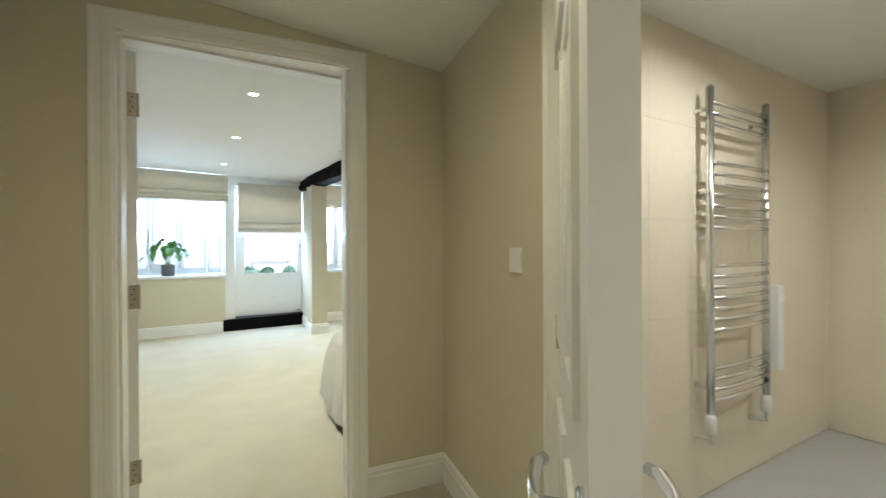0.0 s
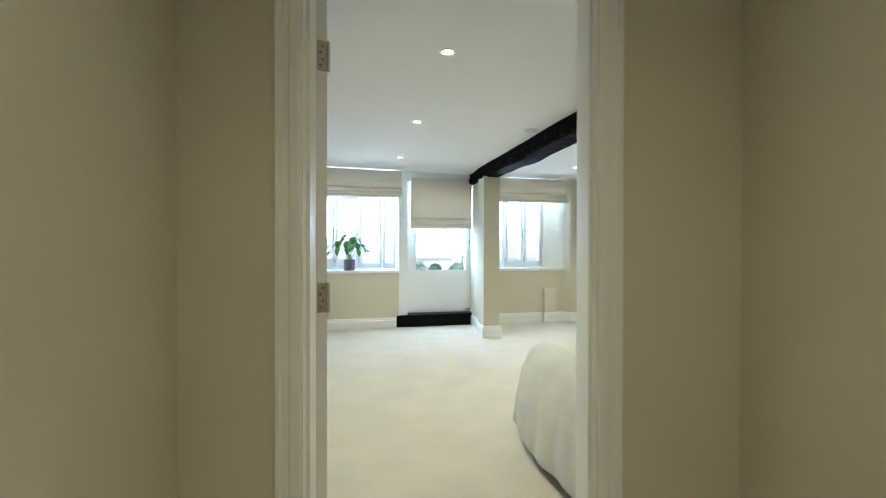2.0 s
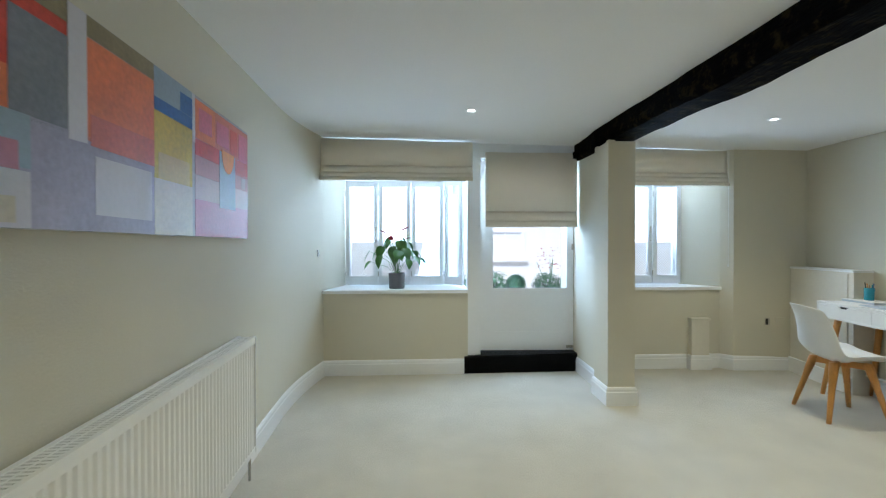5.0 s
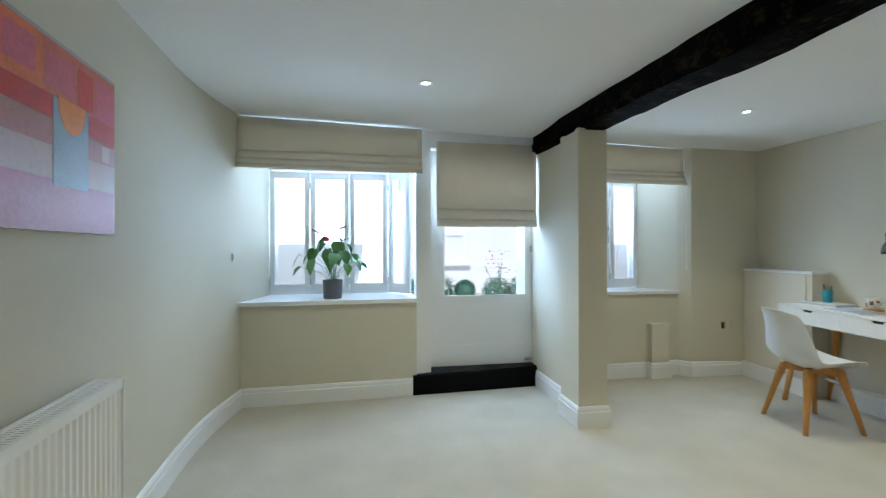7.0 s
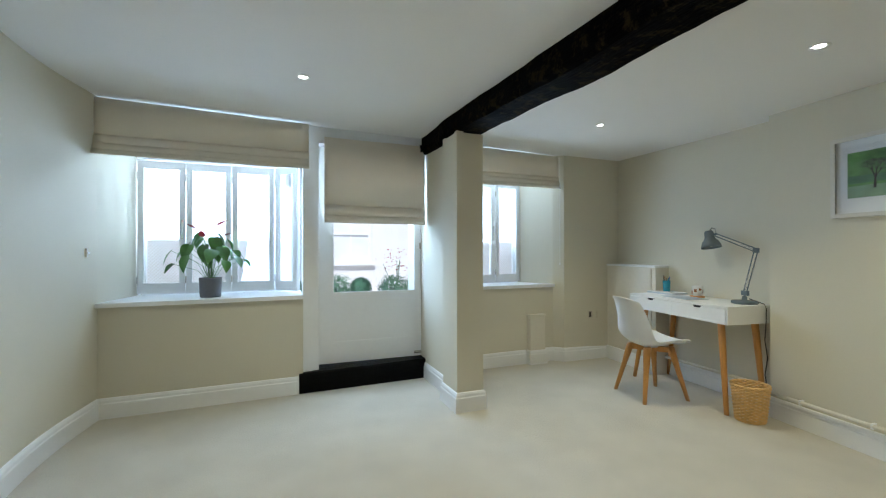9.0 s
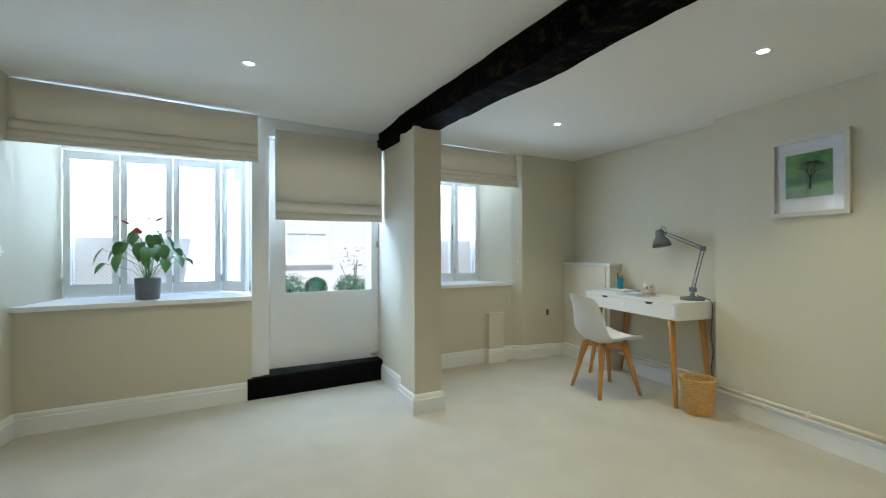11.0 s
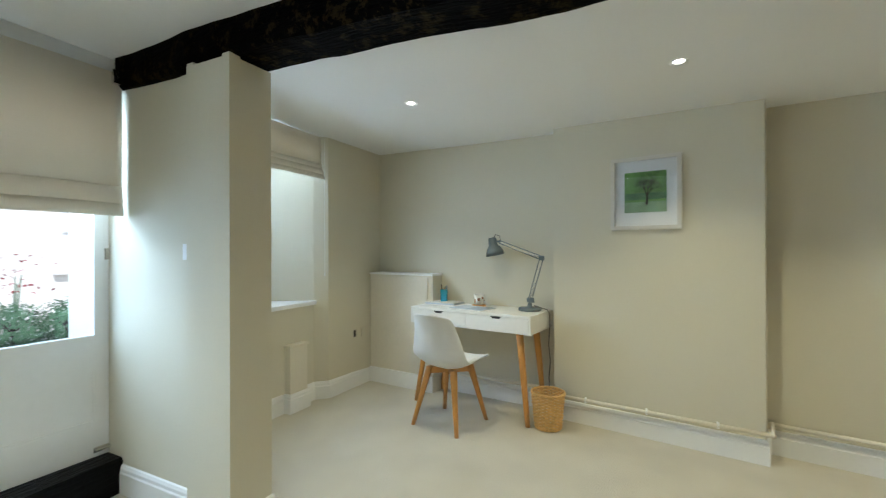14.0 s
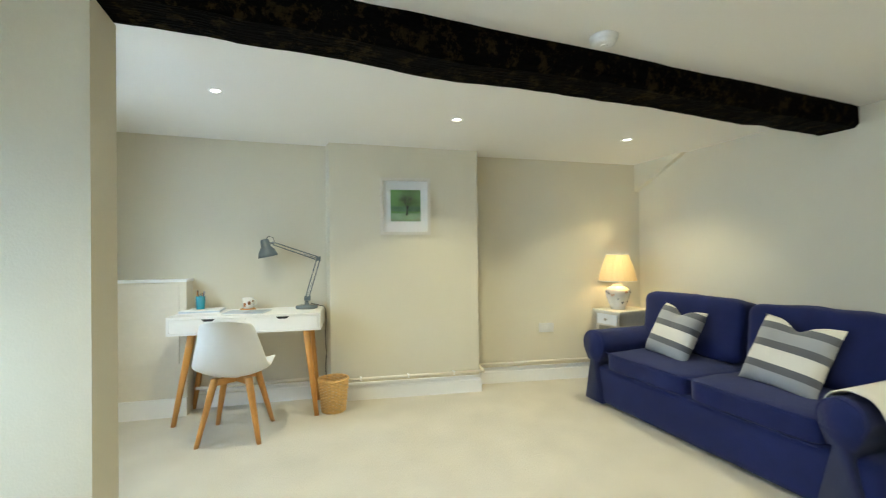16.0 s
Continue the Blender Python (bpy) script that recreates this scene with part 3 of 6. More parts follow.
win1 = window("window_1", (-0.79, -0.412, -0.057, 0.31, 0.52), 7.20, 0.80, 2.13, "white painted casement window behind shutters")
bm = B()
prism(bm, [(-0.905, 6.612), (0.52, 6.668), (0.52, 7.20), (-0.775, 7.20), (-0.872, 6.66), (-0.905, 6.66)], 0.79, 0.822)
part("window_sill", bm, WHITE, win1, "white painted timber window sill", bevel=0.006)
win2 = window("window_2", (1.93, 2.27, 2.586, 2.92), 7.20, 0.81, 2.13, "white painted casement window behind shutters")
bm = B()
prism(bm, [(1.803, 6.775), (3.125, 6.808), (3.125, 6.838), (2.90, 7.20), (1.95, 7.20), (1.803, 6.83)], 0.80, 0.832)
part("window_sill", bm, WHITE, win2, "white painted timber window sill", bevel=0.006)


def shutter(m, w, z0, z1, handle=False, group="window shutters"):
    """One hinged shutter panel with a cane-work infill; local x along the panel."""
    s = thing("shutter_panel", "white painted shutter panel with pierced lattice infill", "shutter", m, "", group)
    t = 0.024
    sw, bw, tw = 0.048, 0.085, 0.065
    part("stile", boxed(0.003, 0, z0, sw, t, z1), WHITE, s, bevel=0.002, seg=1)
    part("stile", boxed(w - sw, 0, z0, w - 0.003, t, z1), WHITE, s, bevel=0.002, seg=1)
    part("bottom_rail", boxed(sw, 0, z0, w - sw, t, z0 + bw), WHITE, s)
    part("top_rail", boxed(sw, 0, z1 - tw, w - sw, t, z1), WHITE, s)
    bm = B()
    ax0, ax1, az0, az1 = sw, w - sw, z0 + bw, z1 - tw
    W, H, pitch, r = ax1 - ax0, az1 - az0, 0.027, 0.0034
    for sgn in (1, -1):
        k = -H
        while k < W:
            a, b = max(k, 0.0), min(k + H, W)
            if b - a > 0.003:
                zz = lambda q: (az0 + (q - k)) if sgn > 0 else (az1 - (q - k))
                pa, pb = Vector((ax0 + a, 0, zz(a))), Vector((ax0 + b, 0, zz(b)))
                n = Vector((-(pb - pa).z, 0, (pb - pa).x)).normalized() * r
                y = 0.010 if sgn > 0 else 0.0135
                vs = [bm.verts.new((p.x + o * n.x, yy, p.z + o * n.z)) for p in (pa, pb) for o, yy in ((-1, y), (1, y), (1, y + 0.003), (-1, y + 0.003))]
                for f in ((0, 1, 5, 4), (1, 2, 6, 5), (2, 3, 7, 6), (3, 0, 4, 7)):
                    bm.faces.new([vs[i] for i in f])
            k += pitch
    part("lattice", bm, WHITE, s, "fine diagonal lattice")
    if handle:
        bm = B()
        tube(bm, [(w - 0.024, -0.014, z0 + 0.47), (w - 0.024, -0.014, z0 + 0.60)], 0.006, 10)
        bbox(bm, w - 0.032, -0.009, z0 + 0.455, w - 0.016, 0, z0 + 0.62)
        part("shutter_bolt", bm, CHROME, s, "steel shutter bolt", smooth=False)
    for zz in (z0 + 0.08, z1 - 0.16):
        bm = B()
        tube(bm, [(0.001, -0.003, zz), (0.001, -0.003, zz + 0.06)], 0.005, 8)
        part("hinge", bm, BRASSY, s)
    return s


SZ0, SZ1 = 0.838, 1.95
for k, (x, hd) in enumerate(((-0.765, True), (-0.411, False), (-0.056, False))):
    shutter(pose(x, 7.15, 0), 0.353, SZ0, SZ1, hd)
shutter(pose(0.302, 7.145, 0, 0, 0, -52), 0.29, SZ0, SZ1)
for k, (x, hd) in enumerate(((1.955, False), (2.27, True), (2.586, False))):
    shutter(pose(x, 7.15, 0), 0.314, SZ0 + 0.008, SZ1, hd)
win1_track = solid("shutter_track", boxed(-0.765, 7.14, 1.955, 0.50, 7.18, 2.05), WHITE, "white painted head board above the shutters", "trim", "structure")
win2_track = solid("shutter_track", boxed(1.955, 7.14, 1.955, 2.895, 7.18, 2.05), WHITE, "white painted head board above the shutters", "trim", "structure")


# ---- roman blinds ----
def roman_blind(label, a, b, top, folds, tilt):
    """a, b: plan ends; folds: list of (z_top, z_bottom, out); tilt: rise of the top edge at a, fall at b."""
    t = thing("roman_blind", label, "blind", None, "", "roman blinds")
    first = folds[0][0]
    n = 26

    def sheet(z0, z1, o0, o1, rise=0.0):
        bm = B()
        d = (Vector(b) - Vector(a))
        nrm = Vector((d.y, -d.x)).normalized()
        rows = []
        for i in range(n + 1):
            p = Vector(a) + d * (i / n)
            wob = 0.004 * noise.noise((p.x * 2.3, z0 * 3, 1))
            up = rise * (1 - 2 * i / n)
            rows.append([bm.verts.new((p.x + nrm.x * o, p.y + nrm.y * o, z + wob)) for o, z in ((o0, z1 + up), (o0 + 0.006, z1 + up), ((o0 + o1) / 2 + 0.010, (z0 + z1) / 2), (o1 + 0.006, z0), (o1, z0), ((o0 + o1) / 2 + 0.003, (z0 + z1) / 2))])
        for r, q in zip(rows, rows[1:]):
            for j in range(6):
                bm.faces.new((r[j], r[(j + 1) % 6], q[(j + 1) % 6], q[j]))
        bm.faces.new(rows[0])
        bm.faces.new(rows[-1][::-1])
        return bm

    part("fabric", sheet(first, top, 0.0, 0.002, tilt), LINEN, t, smooth=True)
    for z1, z0, o in folds:
        part("fold", sheet(z0, z1, o * 0.5, o), LINEN, t, smooth=True)
    bm = B()
    d = (Vector(b) - Vector(a)).normalized()
    p, q = Vector(a) + d * 0.01, Vector(b) - d * 0.01
    tube(bm, [(p.x, p.y + 0.03, top + tilt - 0.014), (q.x, q.y + 0.03, top - tilt - 0.014)], 0.012, 8)
    part("headrail", bm, WHITE, t, "white headrail")
    return t


roman_blind("cream linen roman blind, drawn half up", (-0.888, 6.607), (0.562, 6.664), 2.263, [(2.015, 1.935, 0.012), (1.955, 1.895, 0.03), (1.915, 1.868, 0.048)], 0.013)
roman_blind("cream linen roman blind over the glazed door", (0.693, 6.70), (1.603, 6.722), 2.165, [(1.585, 1.485, 0.008), (1.50, 1.432, 0.016)], 0)
blind_2 = roman_blind("cream linen roman blind, drawn half up", (1.81, 6.765), (3.155, 6.79), 2.222, [(1.985, 1.925, 0.012), (1.945, 1.885, 0.03), (1.905, 1.852, 0.046)], 0.012)


def cord(pts, label, blind):
    bm = B()
    tube(bm, pts, 0.0018, 6)
    c = part("pull_cord", bm, WHITE, blind, label)
    bm = B()
    lathe(bm, [(0.003, 0), (0.007, 0.008), (0.004, 0.028)], 10, pose(pts[-1][0], pts[-1][1], pts[-1][2] - 0.02))
    part("acorn", bm, WHITE, c)
    return c


cord([(3.13, 6.72, 2.18), (3.13, 6.722, 1.6), (3.128, 6.72, 1.06)], "white pull cord", blind_2)
bm = B()
bbox(bm, -0.006, -0.012, -0.03, 0.006, 0.0, 0.03)
bbox(bm, -0.012, -0.02, -0.006, 0.012, -0.008, 0.006)
cl = solid("cord_cleat", bm, WHITE, "small white plastic cord cleat on the wall", "cleat", bevel=0.002)
cl.matrix_basis = pose(-0.893, 6.50, 1.18, 0, 0, 80)
bm = B()
bbox(bm, 1.555, 6.69, 2.105, 1.615, 6.75, 2.165)
bbox(bm, 1.548, 6.684, 2.14, 1.62, 6.69, 2.17)
solid("blind_bracket", bm, CHROME, "small metal blind bracket under the beam", "bracket", bevel=0.002)

# ---- outside ----
bm = B()
bbox(bm, -200, 7.32, -0.3, 200, 400, 0.05)
solid("ground", bm, PAVING, "pale stone paving outside", "paving", "structure")


def facade(x0, x1, y, h, cols, rows, name="town_house"):
    b = thing(name, "white rendered town house across the court", "house")
    part("wall", boxed(x0, y, 0.05, x1, y + 6, h), RENDERED, b)
    bm = B()
    bbox(bm, x0 - 0.3, y - 0.35, h, x1 + 0.3, y + 6.3, h + 0.18)
    vs = [bm.verts.new(p) for p in ((x0 - 0.3, y - 0.35, h + 0.18), (x1 + 0.3, y - 0.35, h + 0.18), (x1 + 0.3, y + 6.3, h + 0.18), (x0 - 0.3, y + 6.3, h + 0.18), (x0, y + 3, h + 2.6), (x1, y + 3, h + 2.6))]
    for f in ((0, 1, 5, 4), (2, 3, 4, 5), (1, 2, 5), (3, 0, 4)):
        bm.faces.new([vs[i] for i in f])
    part("roof", bm, SLATE, b)
    for i in range(cols):
        for j in range(rows):
            cx = x0 + (i + 0.5) * (x1 - x0) / cols
            z = 0.9 + j * 2.7
            bm = B()
            bbox(bm, cx - 0.55, y - 0.05, z, cx - 0.47, y + 0.02, z + 1.5)
            bbox(bm, cx + 0.47, y - 0.05, z, cx + 0.55, y + 0.02, z + 1.5)
            bbox(bm, cx - 0.47, y - 0.05, z + 1.42, cx + 0.47, y + 0.02, z + 1.5)
            bbox(bm, cx - 0.47, y - 0.05, z + 0.72, cx + 0.47, y + 0.02, z + 0.78)
            bbox(bm, cx - 0.02, y - 0.04, z, cx + 0.02, y + 0.02, z + 1.42)
            bbox(bm, cx - 0.62, y - 0.12, z - 0.09, cx + 0.62, y + 0.02, z)
            w = part("window", bm, WHITE, b)
            part("pane", boxed(cx - 0.47, y - 0.012, z, cx + 0.47, y - 0.004, z + 1.42), PALEPANE, w)
    return b


facade(-9, 0.6, 13.5, 6.2, 4, 2)
facade(0.8, 12, 14.5, 6.6, 4, 2)

bm = B()
bbox(bm, 0.2, 8.05, 0.05, 3.2, 8.12, 0.62)
bbox(bm, 0.2, 8.50, 0.05, 3.2, 8.57, 0.62)
bbox(bm, 0.2, 8.12, 0.05, 0.27, 8.50, 0.62)
bbox(bm, 3.13, 8.12, 0.05, 3.2, 8.50, 0.62)
pl = thing("planter", "white rendered raised planter outside the door", "planter")
part("planter_wall", bm, RENDERED, pl)
part("soil", boxed(0.27, 8.12, 0.05, 3.13, 8.50, 0.57), SOIL, pl)


def bush(x, y, z, r, n, label, squash=1.0, mat=None, loose=0.0, seed=1):
    rng = random.Random(seed)
    t = thing("box_bush", label, "bush", pose(x, y, z), "", "bushes outside")
    bm = B()
    tube(bm, [(0, 0, -r * 0.9), (0, 0, 0)], 0.012, 6)
    for k in range(6):
        a = k * 1.05
        tube(bm, [(0, 0, -0.2 * r), (0.6 * r * math.cos(a), 0.6 * r * math.sin(a), 0.3 * r)], 0.006, 5)
    part("stem", bm, SOIL, t)
    bm = B()
    for k in range(n):
        d = Vector((rng.gauss(0, 1), rng.gauss(0, 1), rng.gauss(0, 1))).normalized()
        rr = r * (0.72 + 0.30 * rng.random() + loose * rng.random())
        c = Vector((d.x * rr, d.y * rr, d.z * rr * squash))
        u = d.cross(Vector((rng.random(), rng.random(), rng.random()))).normalized()
        v = (d.cross(u) + 0.6 * d * (rng.random() - 0.5)).normalized()
        s = 0.012 + 0.012 * rng.random()
        q = [bm.verts.new(c + s * (a * u + b * v)) for a, b in ((-0.5, 0), (0, -0.9), (0.5, 0), (0, 0.9))]
        bm.faces.new(q)
    tagged(part("leaves", bm, mat or BOX, t), kind="stuff")
    return t


bush(1.30, 8.28, 0.73, 0.14, 1500, "clipped round box bush", seed=2)
bush(1.02, 8.30, 0.71, 0.14, 1100, "loose green shrub in the planter", 1.1, loose=0.5, seed=3)
bush(0.72, 8.30, 0.71, 0.15, 1100, "loose green shrub in the planter", 1.0, loose=0.5, seed=4)
bush(1.72, 8.30, 0.71, 0.15, 1300, "loose green shrub in the planter", 0.95, loose=0.5, seed=5)
bush(2.02, 8.28, 0.71, 0.14, 1100, "loose green shrub in the planter", 1.0, loose=0.6, seed=6)
gt = thing("geranium", "pink flowering geranium in a terracotta pot", "flowers", pose(1.95, 8.95, 0.05))
bm = B()
lathe(bm, [(0.10, 0), (0.15, 0.3), (0.16, 0.30), (0.16, 0.34), (0.14, 0.34)], 20)
part("pot", bm, TERRACOTTA, gt)
bm = B()
rng = random.Random(9)
for k in range(9):
    a, rr, hh = rng.random() * 6.28, 0.14 * rng.random(), 0.45 + 0.35 * rng.random()
    tube(bm, [(0, 0, 0.3), (rr * 0.5 * math.cos(a), rr * 0.5 * math.sin(a), 0.3 + hh * 0.5), (rr * 1.6 * math.cos(a), rr * 1.6 * math.sin(a), 0.3 + hh)], 0.004, 5)
part("stems", bm, BOX, gt)
bm = B()
for k in range(60):
    c = Vector((rng.gauss(0, 0.09), rng.gauss(0, 0.09), 0.85 + 0.35 * rng.random()))
    u = Vector((rng.gauss(0, 1), rng.gauss(0, 1), rng.gauss(0, 1))).normalized()
    v = u.cross(Vector((0, 0.3, 1))).normalized()
    q = [bm.verts.new(c + 0.016 * (a * u + b * v)) for a, b in ((-1, 0), (0, -1), (1, 0), (0, 1))]
    bm.faces.new(q)
tagged(part("petals", bm, FLOWER, gt), kind="stuff")


# ---- lamps in the ceilings ----
def downlight(x, y, zf, watts, color=(1.0, 0.925, 0.70), spread=125):
    z = zf(x, y)
    t = thing("downlight", "white recessed ceiling downlight, lit", "downlight", pose(x, y, z), "", "ceiling downlights")
    bm = B()
    lathe(bm, [(0.025, -0.001), (0.041, -0.006), (0.042, -0.003), (0.042, 0.02), (0.025, 0.02)], 28, cap=False)
    part("bezel", bm, WHITE, t, smooth=True)
    bm = B()
    lathe(bm, [(0.025, -0.0015), (0.025, 0.012)], 24)
    part("lens", bm, BULB, t, "glowing lens")
    la = bpy.data.lights.new("downlight_lamp", "SPOT")
    la.energy, la.color, la.spot_size, la.spot_blend, la.shadow_soft_size = watts, color, radians(spread), 0.9, 0.018
    ob = new("downlight_lamp", la)
    ob.matrix_world = pose(x, y, z - 0.02)
    return t


for x, y in ((0.462, 2.555), (0.464, 3.914), (0.455, 5.60), (2.72, 5.64), (2.685, 4.142), (2.65, 2.712)):
    downlight(x, y, ceiling_z, 52, (1.0, 0.89, 0.56), 114)
# both hall fittings unseen; the rear one added to brighten the bathroom door's edge
downlight(0.33, 0.35, hall_z, 17, (1.0, 0.80, 0.46), 165)
downlight(0.25, -0.95, hall_z, 26, (1.0, 0.92, 0.76))
downlight(2.0, 0.30, lambda x, y: 2.2, 29, (1.0, 0.94, 0.78), 172)
downlight(2.9, -0.5, lambda x, y: 2.2, 29, (1.0, 0.94, 0.78), 172)

# smoke detector
sd = thing("smoke_detector", "white round smoke detector on the ceiling", "smoke detector", pose(1.44, 3.94, ceiling_z(1.44, 3.94)))
bm = B()
lathe(bm, [(0.035, -0.036), (0.048, -0.032), (0.054, -0.02), (0.054, -0.012), (0.06, -0.010), (0.06, 0.01)], 32)
part("body", bm, PLASTIC, sd, smooth=True)
bm = B()
lathe(bm, [(0.014, -0.039), (0.016, -0.035)], 16)
part("test_button", bm, PLASTIC, sd)


# ---- switches and sockets ----
def wall_plate(name, label, category, m, w=0.086, h=0.086, rockers=1, mat=None):
    t = thing(name, label, category, m)
    part("plate", boxed(-w / 2, -0.009, -h / 2, w / 2, 0, h / 2), mat or PLASTIC, t, bevel=0.003)
    for k in range(rockers):
        cx = (k - (rockers - 1) / 2) * 0.032
        part("rocker", boxed(cx - 0.012, -0.013, -0.02, cx + 0.012, -0.009, 0.02), PLASTIC, t, bevel=0.002)
    return t


wall_plate("light_switch", "white plastic light switch on the hallway wall", "light switch", pose(1.123, 0.885, 1.155, 0, 0, -80 + 0), 0.086, 0.086, 1)
wall_plate("light_switch", "white plastic double light switch on the partition", "light switch", pose(1.62, 6.175, 1.25, 0, 0, -90), 0.110, 0.074, 2)
rw = math.degrees(math.atan2(R0[1] - R1[1], R0[0] - R1[0]))
px, py = R1[0] + (R0[0] - R1[0]) * 0.585, R1[1] + (R0[1] - R1[1]) * 0.585
wall_plate("wall_socket", "white double wall socket above the baseboard", "socket", pose(px, py, 0.50, 0, 0, rw + 180), 0.146, 0.086, 2)
bb = thing("back_box", "open brown metal back box in the wall", "socket", pose(3.535, 6.727, 0.49, 0, 0, -2.5))
part("box_rim", boxed(-0.022, -0.003, -0.034, 0.022, 0.002, 0.034), BRASSY, bb, bevel=0.001)
# flat dark slab that gives the box's inner shade by colour
part("hollow_shade", boxed(-0.018, -0.0045, -0.030, 0.004, -0.003, 0.030), DARK, bb)
wall_plate("light_switch", "white blank plate beside the back box", "socket", pose(3.66, 6.721, 0.49, 0, 0, -2.5), 0.086, 0.086, 0, WALL)

# boxed pipe by the window
bm = B()
bbox(bm, 2.79, 6.765, 0.0, 2.97, 6.84, 0.50)
bbox(bm, 2.78, 6.755, 0.50, 2.98, 6.84, 0.518)
bx = thing("pipe_box", "cream painted pipe boxing under the window", "pipe boxing", None, "structure")
part("casing", bm, CREAMWOOD, bx, bevel=0.003)
bm = B()
sweep(bm, [(2.79, 6.83), (2.79, 6.765), (2.97, 6.765), (2.97, 6.83)], SKIRT, -1)
part("baseboard", bm, WHITE, bx)

# heating pipe along the chimney breast
def off(p, q, d):
    v = (Vector(q) - Vector(p)).normalized()
    return Vector((v.y, -v.x)) * d


bm = B()
n1, n2, n3 = off(D0, D1, 0.035), off(K0, K1, 0.035), off(R0, R1, 0.035)
line = [Vector((3.80, 5.95)) + n1 * 1.0, Vector(D1) + n1 * 1.2 + Vector((0, 0.06)), Vector(K0) + n2 + Vector((-0.01, 0.02)), Vector(K1) + n2 + Vector((0, -0.03)), Vector(R0) + n3 + Vector((0, -0.02)), Vector(R1) + n3 + Vector((0.05, 0.3))]
pts = [(p.x, p.y, 0.178 + 0.002 * i) for i, p in enumerate(line)]
for a, b in zip(pts, pts[1:]):
    tube(bm, [a, b], 0.0125, 10)
for p in pts[1:-1]:
    bmesh.ops.create_uvsphere(bm, u_segments=10, v_segments=8, radius=0.0165, matrix=Matrix.Translation(p))
hp = thing("heating_pipe", "cream painted heating pipe above the baseboard", "pipe")
part("pipe_run", bm, CREAMWOOD, hp, smooth=True)
for f in (0.2, 0.5, 0.8):
    p = Vector(pts[2]).lerp(Vector(pts[3]), f)
    bm = B()
    bbox(bm, p.x - 0.012, p.y - 0.006, p.z - 0.015, p.x + 0.03, p.y + 0.006, p.z + 0.015)
    part("pipe_clip", bm, WHITE, hp, bevel=0.003)

# ---- cabinet in the corner ----
u8 = (Vector(D0) - Vector(D1)).normalized()
cab = thing("meter_cabinet", "white boxed-in meter cabinet with a flush door", "cabinet", pose(3.69, 6.0, 0, 0, 0, math.degrees(math.atan2(u8.y, u8.x))))
part("cabinet_body", boxed(0.0, -0.17, 0, 0.72, -0.002, 1.025), CREAMWOOD, cab, bevel=0.004)
part("cabinet_top", boxed(-0.006, -0.172, 1.025, 0.72, 0.008, 1.043), WHITE, cab, bevel=0.003)
part("cabinet_door", boxed(0.05, -0.002, 0.40, 0.70, 0.009, 1.012), CREAMWOOD, cab, bevel=0.003)
part("baseboard", boxed(0.0, -0.002, 0, 0.72, 0.016, 0.14), WHITE, cab, bevel=0.004)

# ---- radiator ----
wa = (Vector(L1) - Vector(L0)).normalized()
ra = math.degrees(math.atan2(wa.y, wa.x))


def on_left(y):
    return L0[0] + (L1[0] - L0[0]) * (y - L0[1]) / (L1[1] - L0[1])


rad = thing("radiator", "white double panel radiator with a slotted top grille", "radiator", pose(on_left(3.30), 3.30, 0.164, 0, 0, ra))
RL, RH = 1.47, 0.605
for nm, y in (("front_panel", -0.100), ("back_panel", -0.040)):
    bm = B()
    nseg = 176
    for zz0, zz1, amp in ((0.03, RH - 0.03, 1.0),):
        rows = []
        for i in range(nseg + 1):
            x = RL * i / nseg
            ph = (x / 0.0335) % 1.0
            d = 0.007 * (1 if ph < 0.55 else (0.1)) if 0.025 < x < RL - 0.025 else 0.0
            rows.append([bm.verts.new((x, y - d, zz0)), bm.verts.new((x, y - d, zz1))])
        for a, b in zip(rows, rows[1:]):
            bm.faces.new((a[0], b[0], b[1], a[1]))
    fp_ = part(nm, bm, WHITE, rad)
    part("panel_plate", boxed(0, y + 0.0005, 0.0, RL, y + 0.014, RH), WHITE, fp_)
    part("bottom_seam", boxed(0, y - 0.007, 0.0, RL, y, 0.03), WHITE, fp_, bevel=0.003)
    part("top_seam", boxed(0, y - 0.007, RH - 0.03, RL, y, RH), WHITE, fp_, bevel=0.003)
for x in (-0.004, RL):
    part("side_cover", boxed(x, -0.11, 0.0, x + 0.004, -0.02, RH + 0.004), WHITE, rad, bevel=0.0015)
bm = B()
bbox(bm, 0.0, -0.109, RH, RL, -0.094, RH + 0.008)
bbox(bm, 0.0, -0.036, RH, RL, -0.02, RH + 0.008)
for i in range(92):
    x = RL * i / 92
    bbox(bm, x, -0.094, RH + 0.001, x + 0.0115, -0.036, RH + 0.006)
bbox(bm, 0.0, -0.067, RH + 0.002, RL, -0.063, RH + 0.007)
part("top_grille", bm, WHITE, rad, "slotted top grille")
bm = B()
lathe(bm, [(0.011, 0), (0.011, 0.006), (0.006, 0.008)], 12, pose(-0.004, -0.066, RH - 0.05, 0, -90, 0))
part("bleed_plug", bm, BRASSY, rad, "brass bleed plug")
bm = B()
tube(bm, [(-0.03, -0.066, 0.06), (0.0, -0.066, 0.06)], 0.012, 10)
tube(bm, [(-0.03, -0.066, -0.175), (-0.03, -0.066, 0.07)], 0.008, 10)
lathe(bm, [(0.016, 0.06), (0.017, 0.1), (0.014, 0.105)], 14, pose(-0.03, -0.066, 0))
part("valve", bm, CHROME, rad, "chrome valve and pipe", smooth=True)
bm = B()
tube(bm, [(RL + 0.03, -0.066, -0.175), (RL + 0.03, -0.066, 0.06), (RL, -0.066, 0.06)], 0.008, 10)
part("pipe", bm, CHROME, rad, smooth=True)
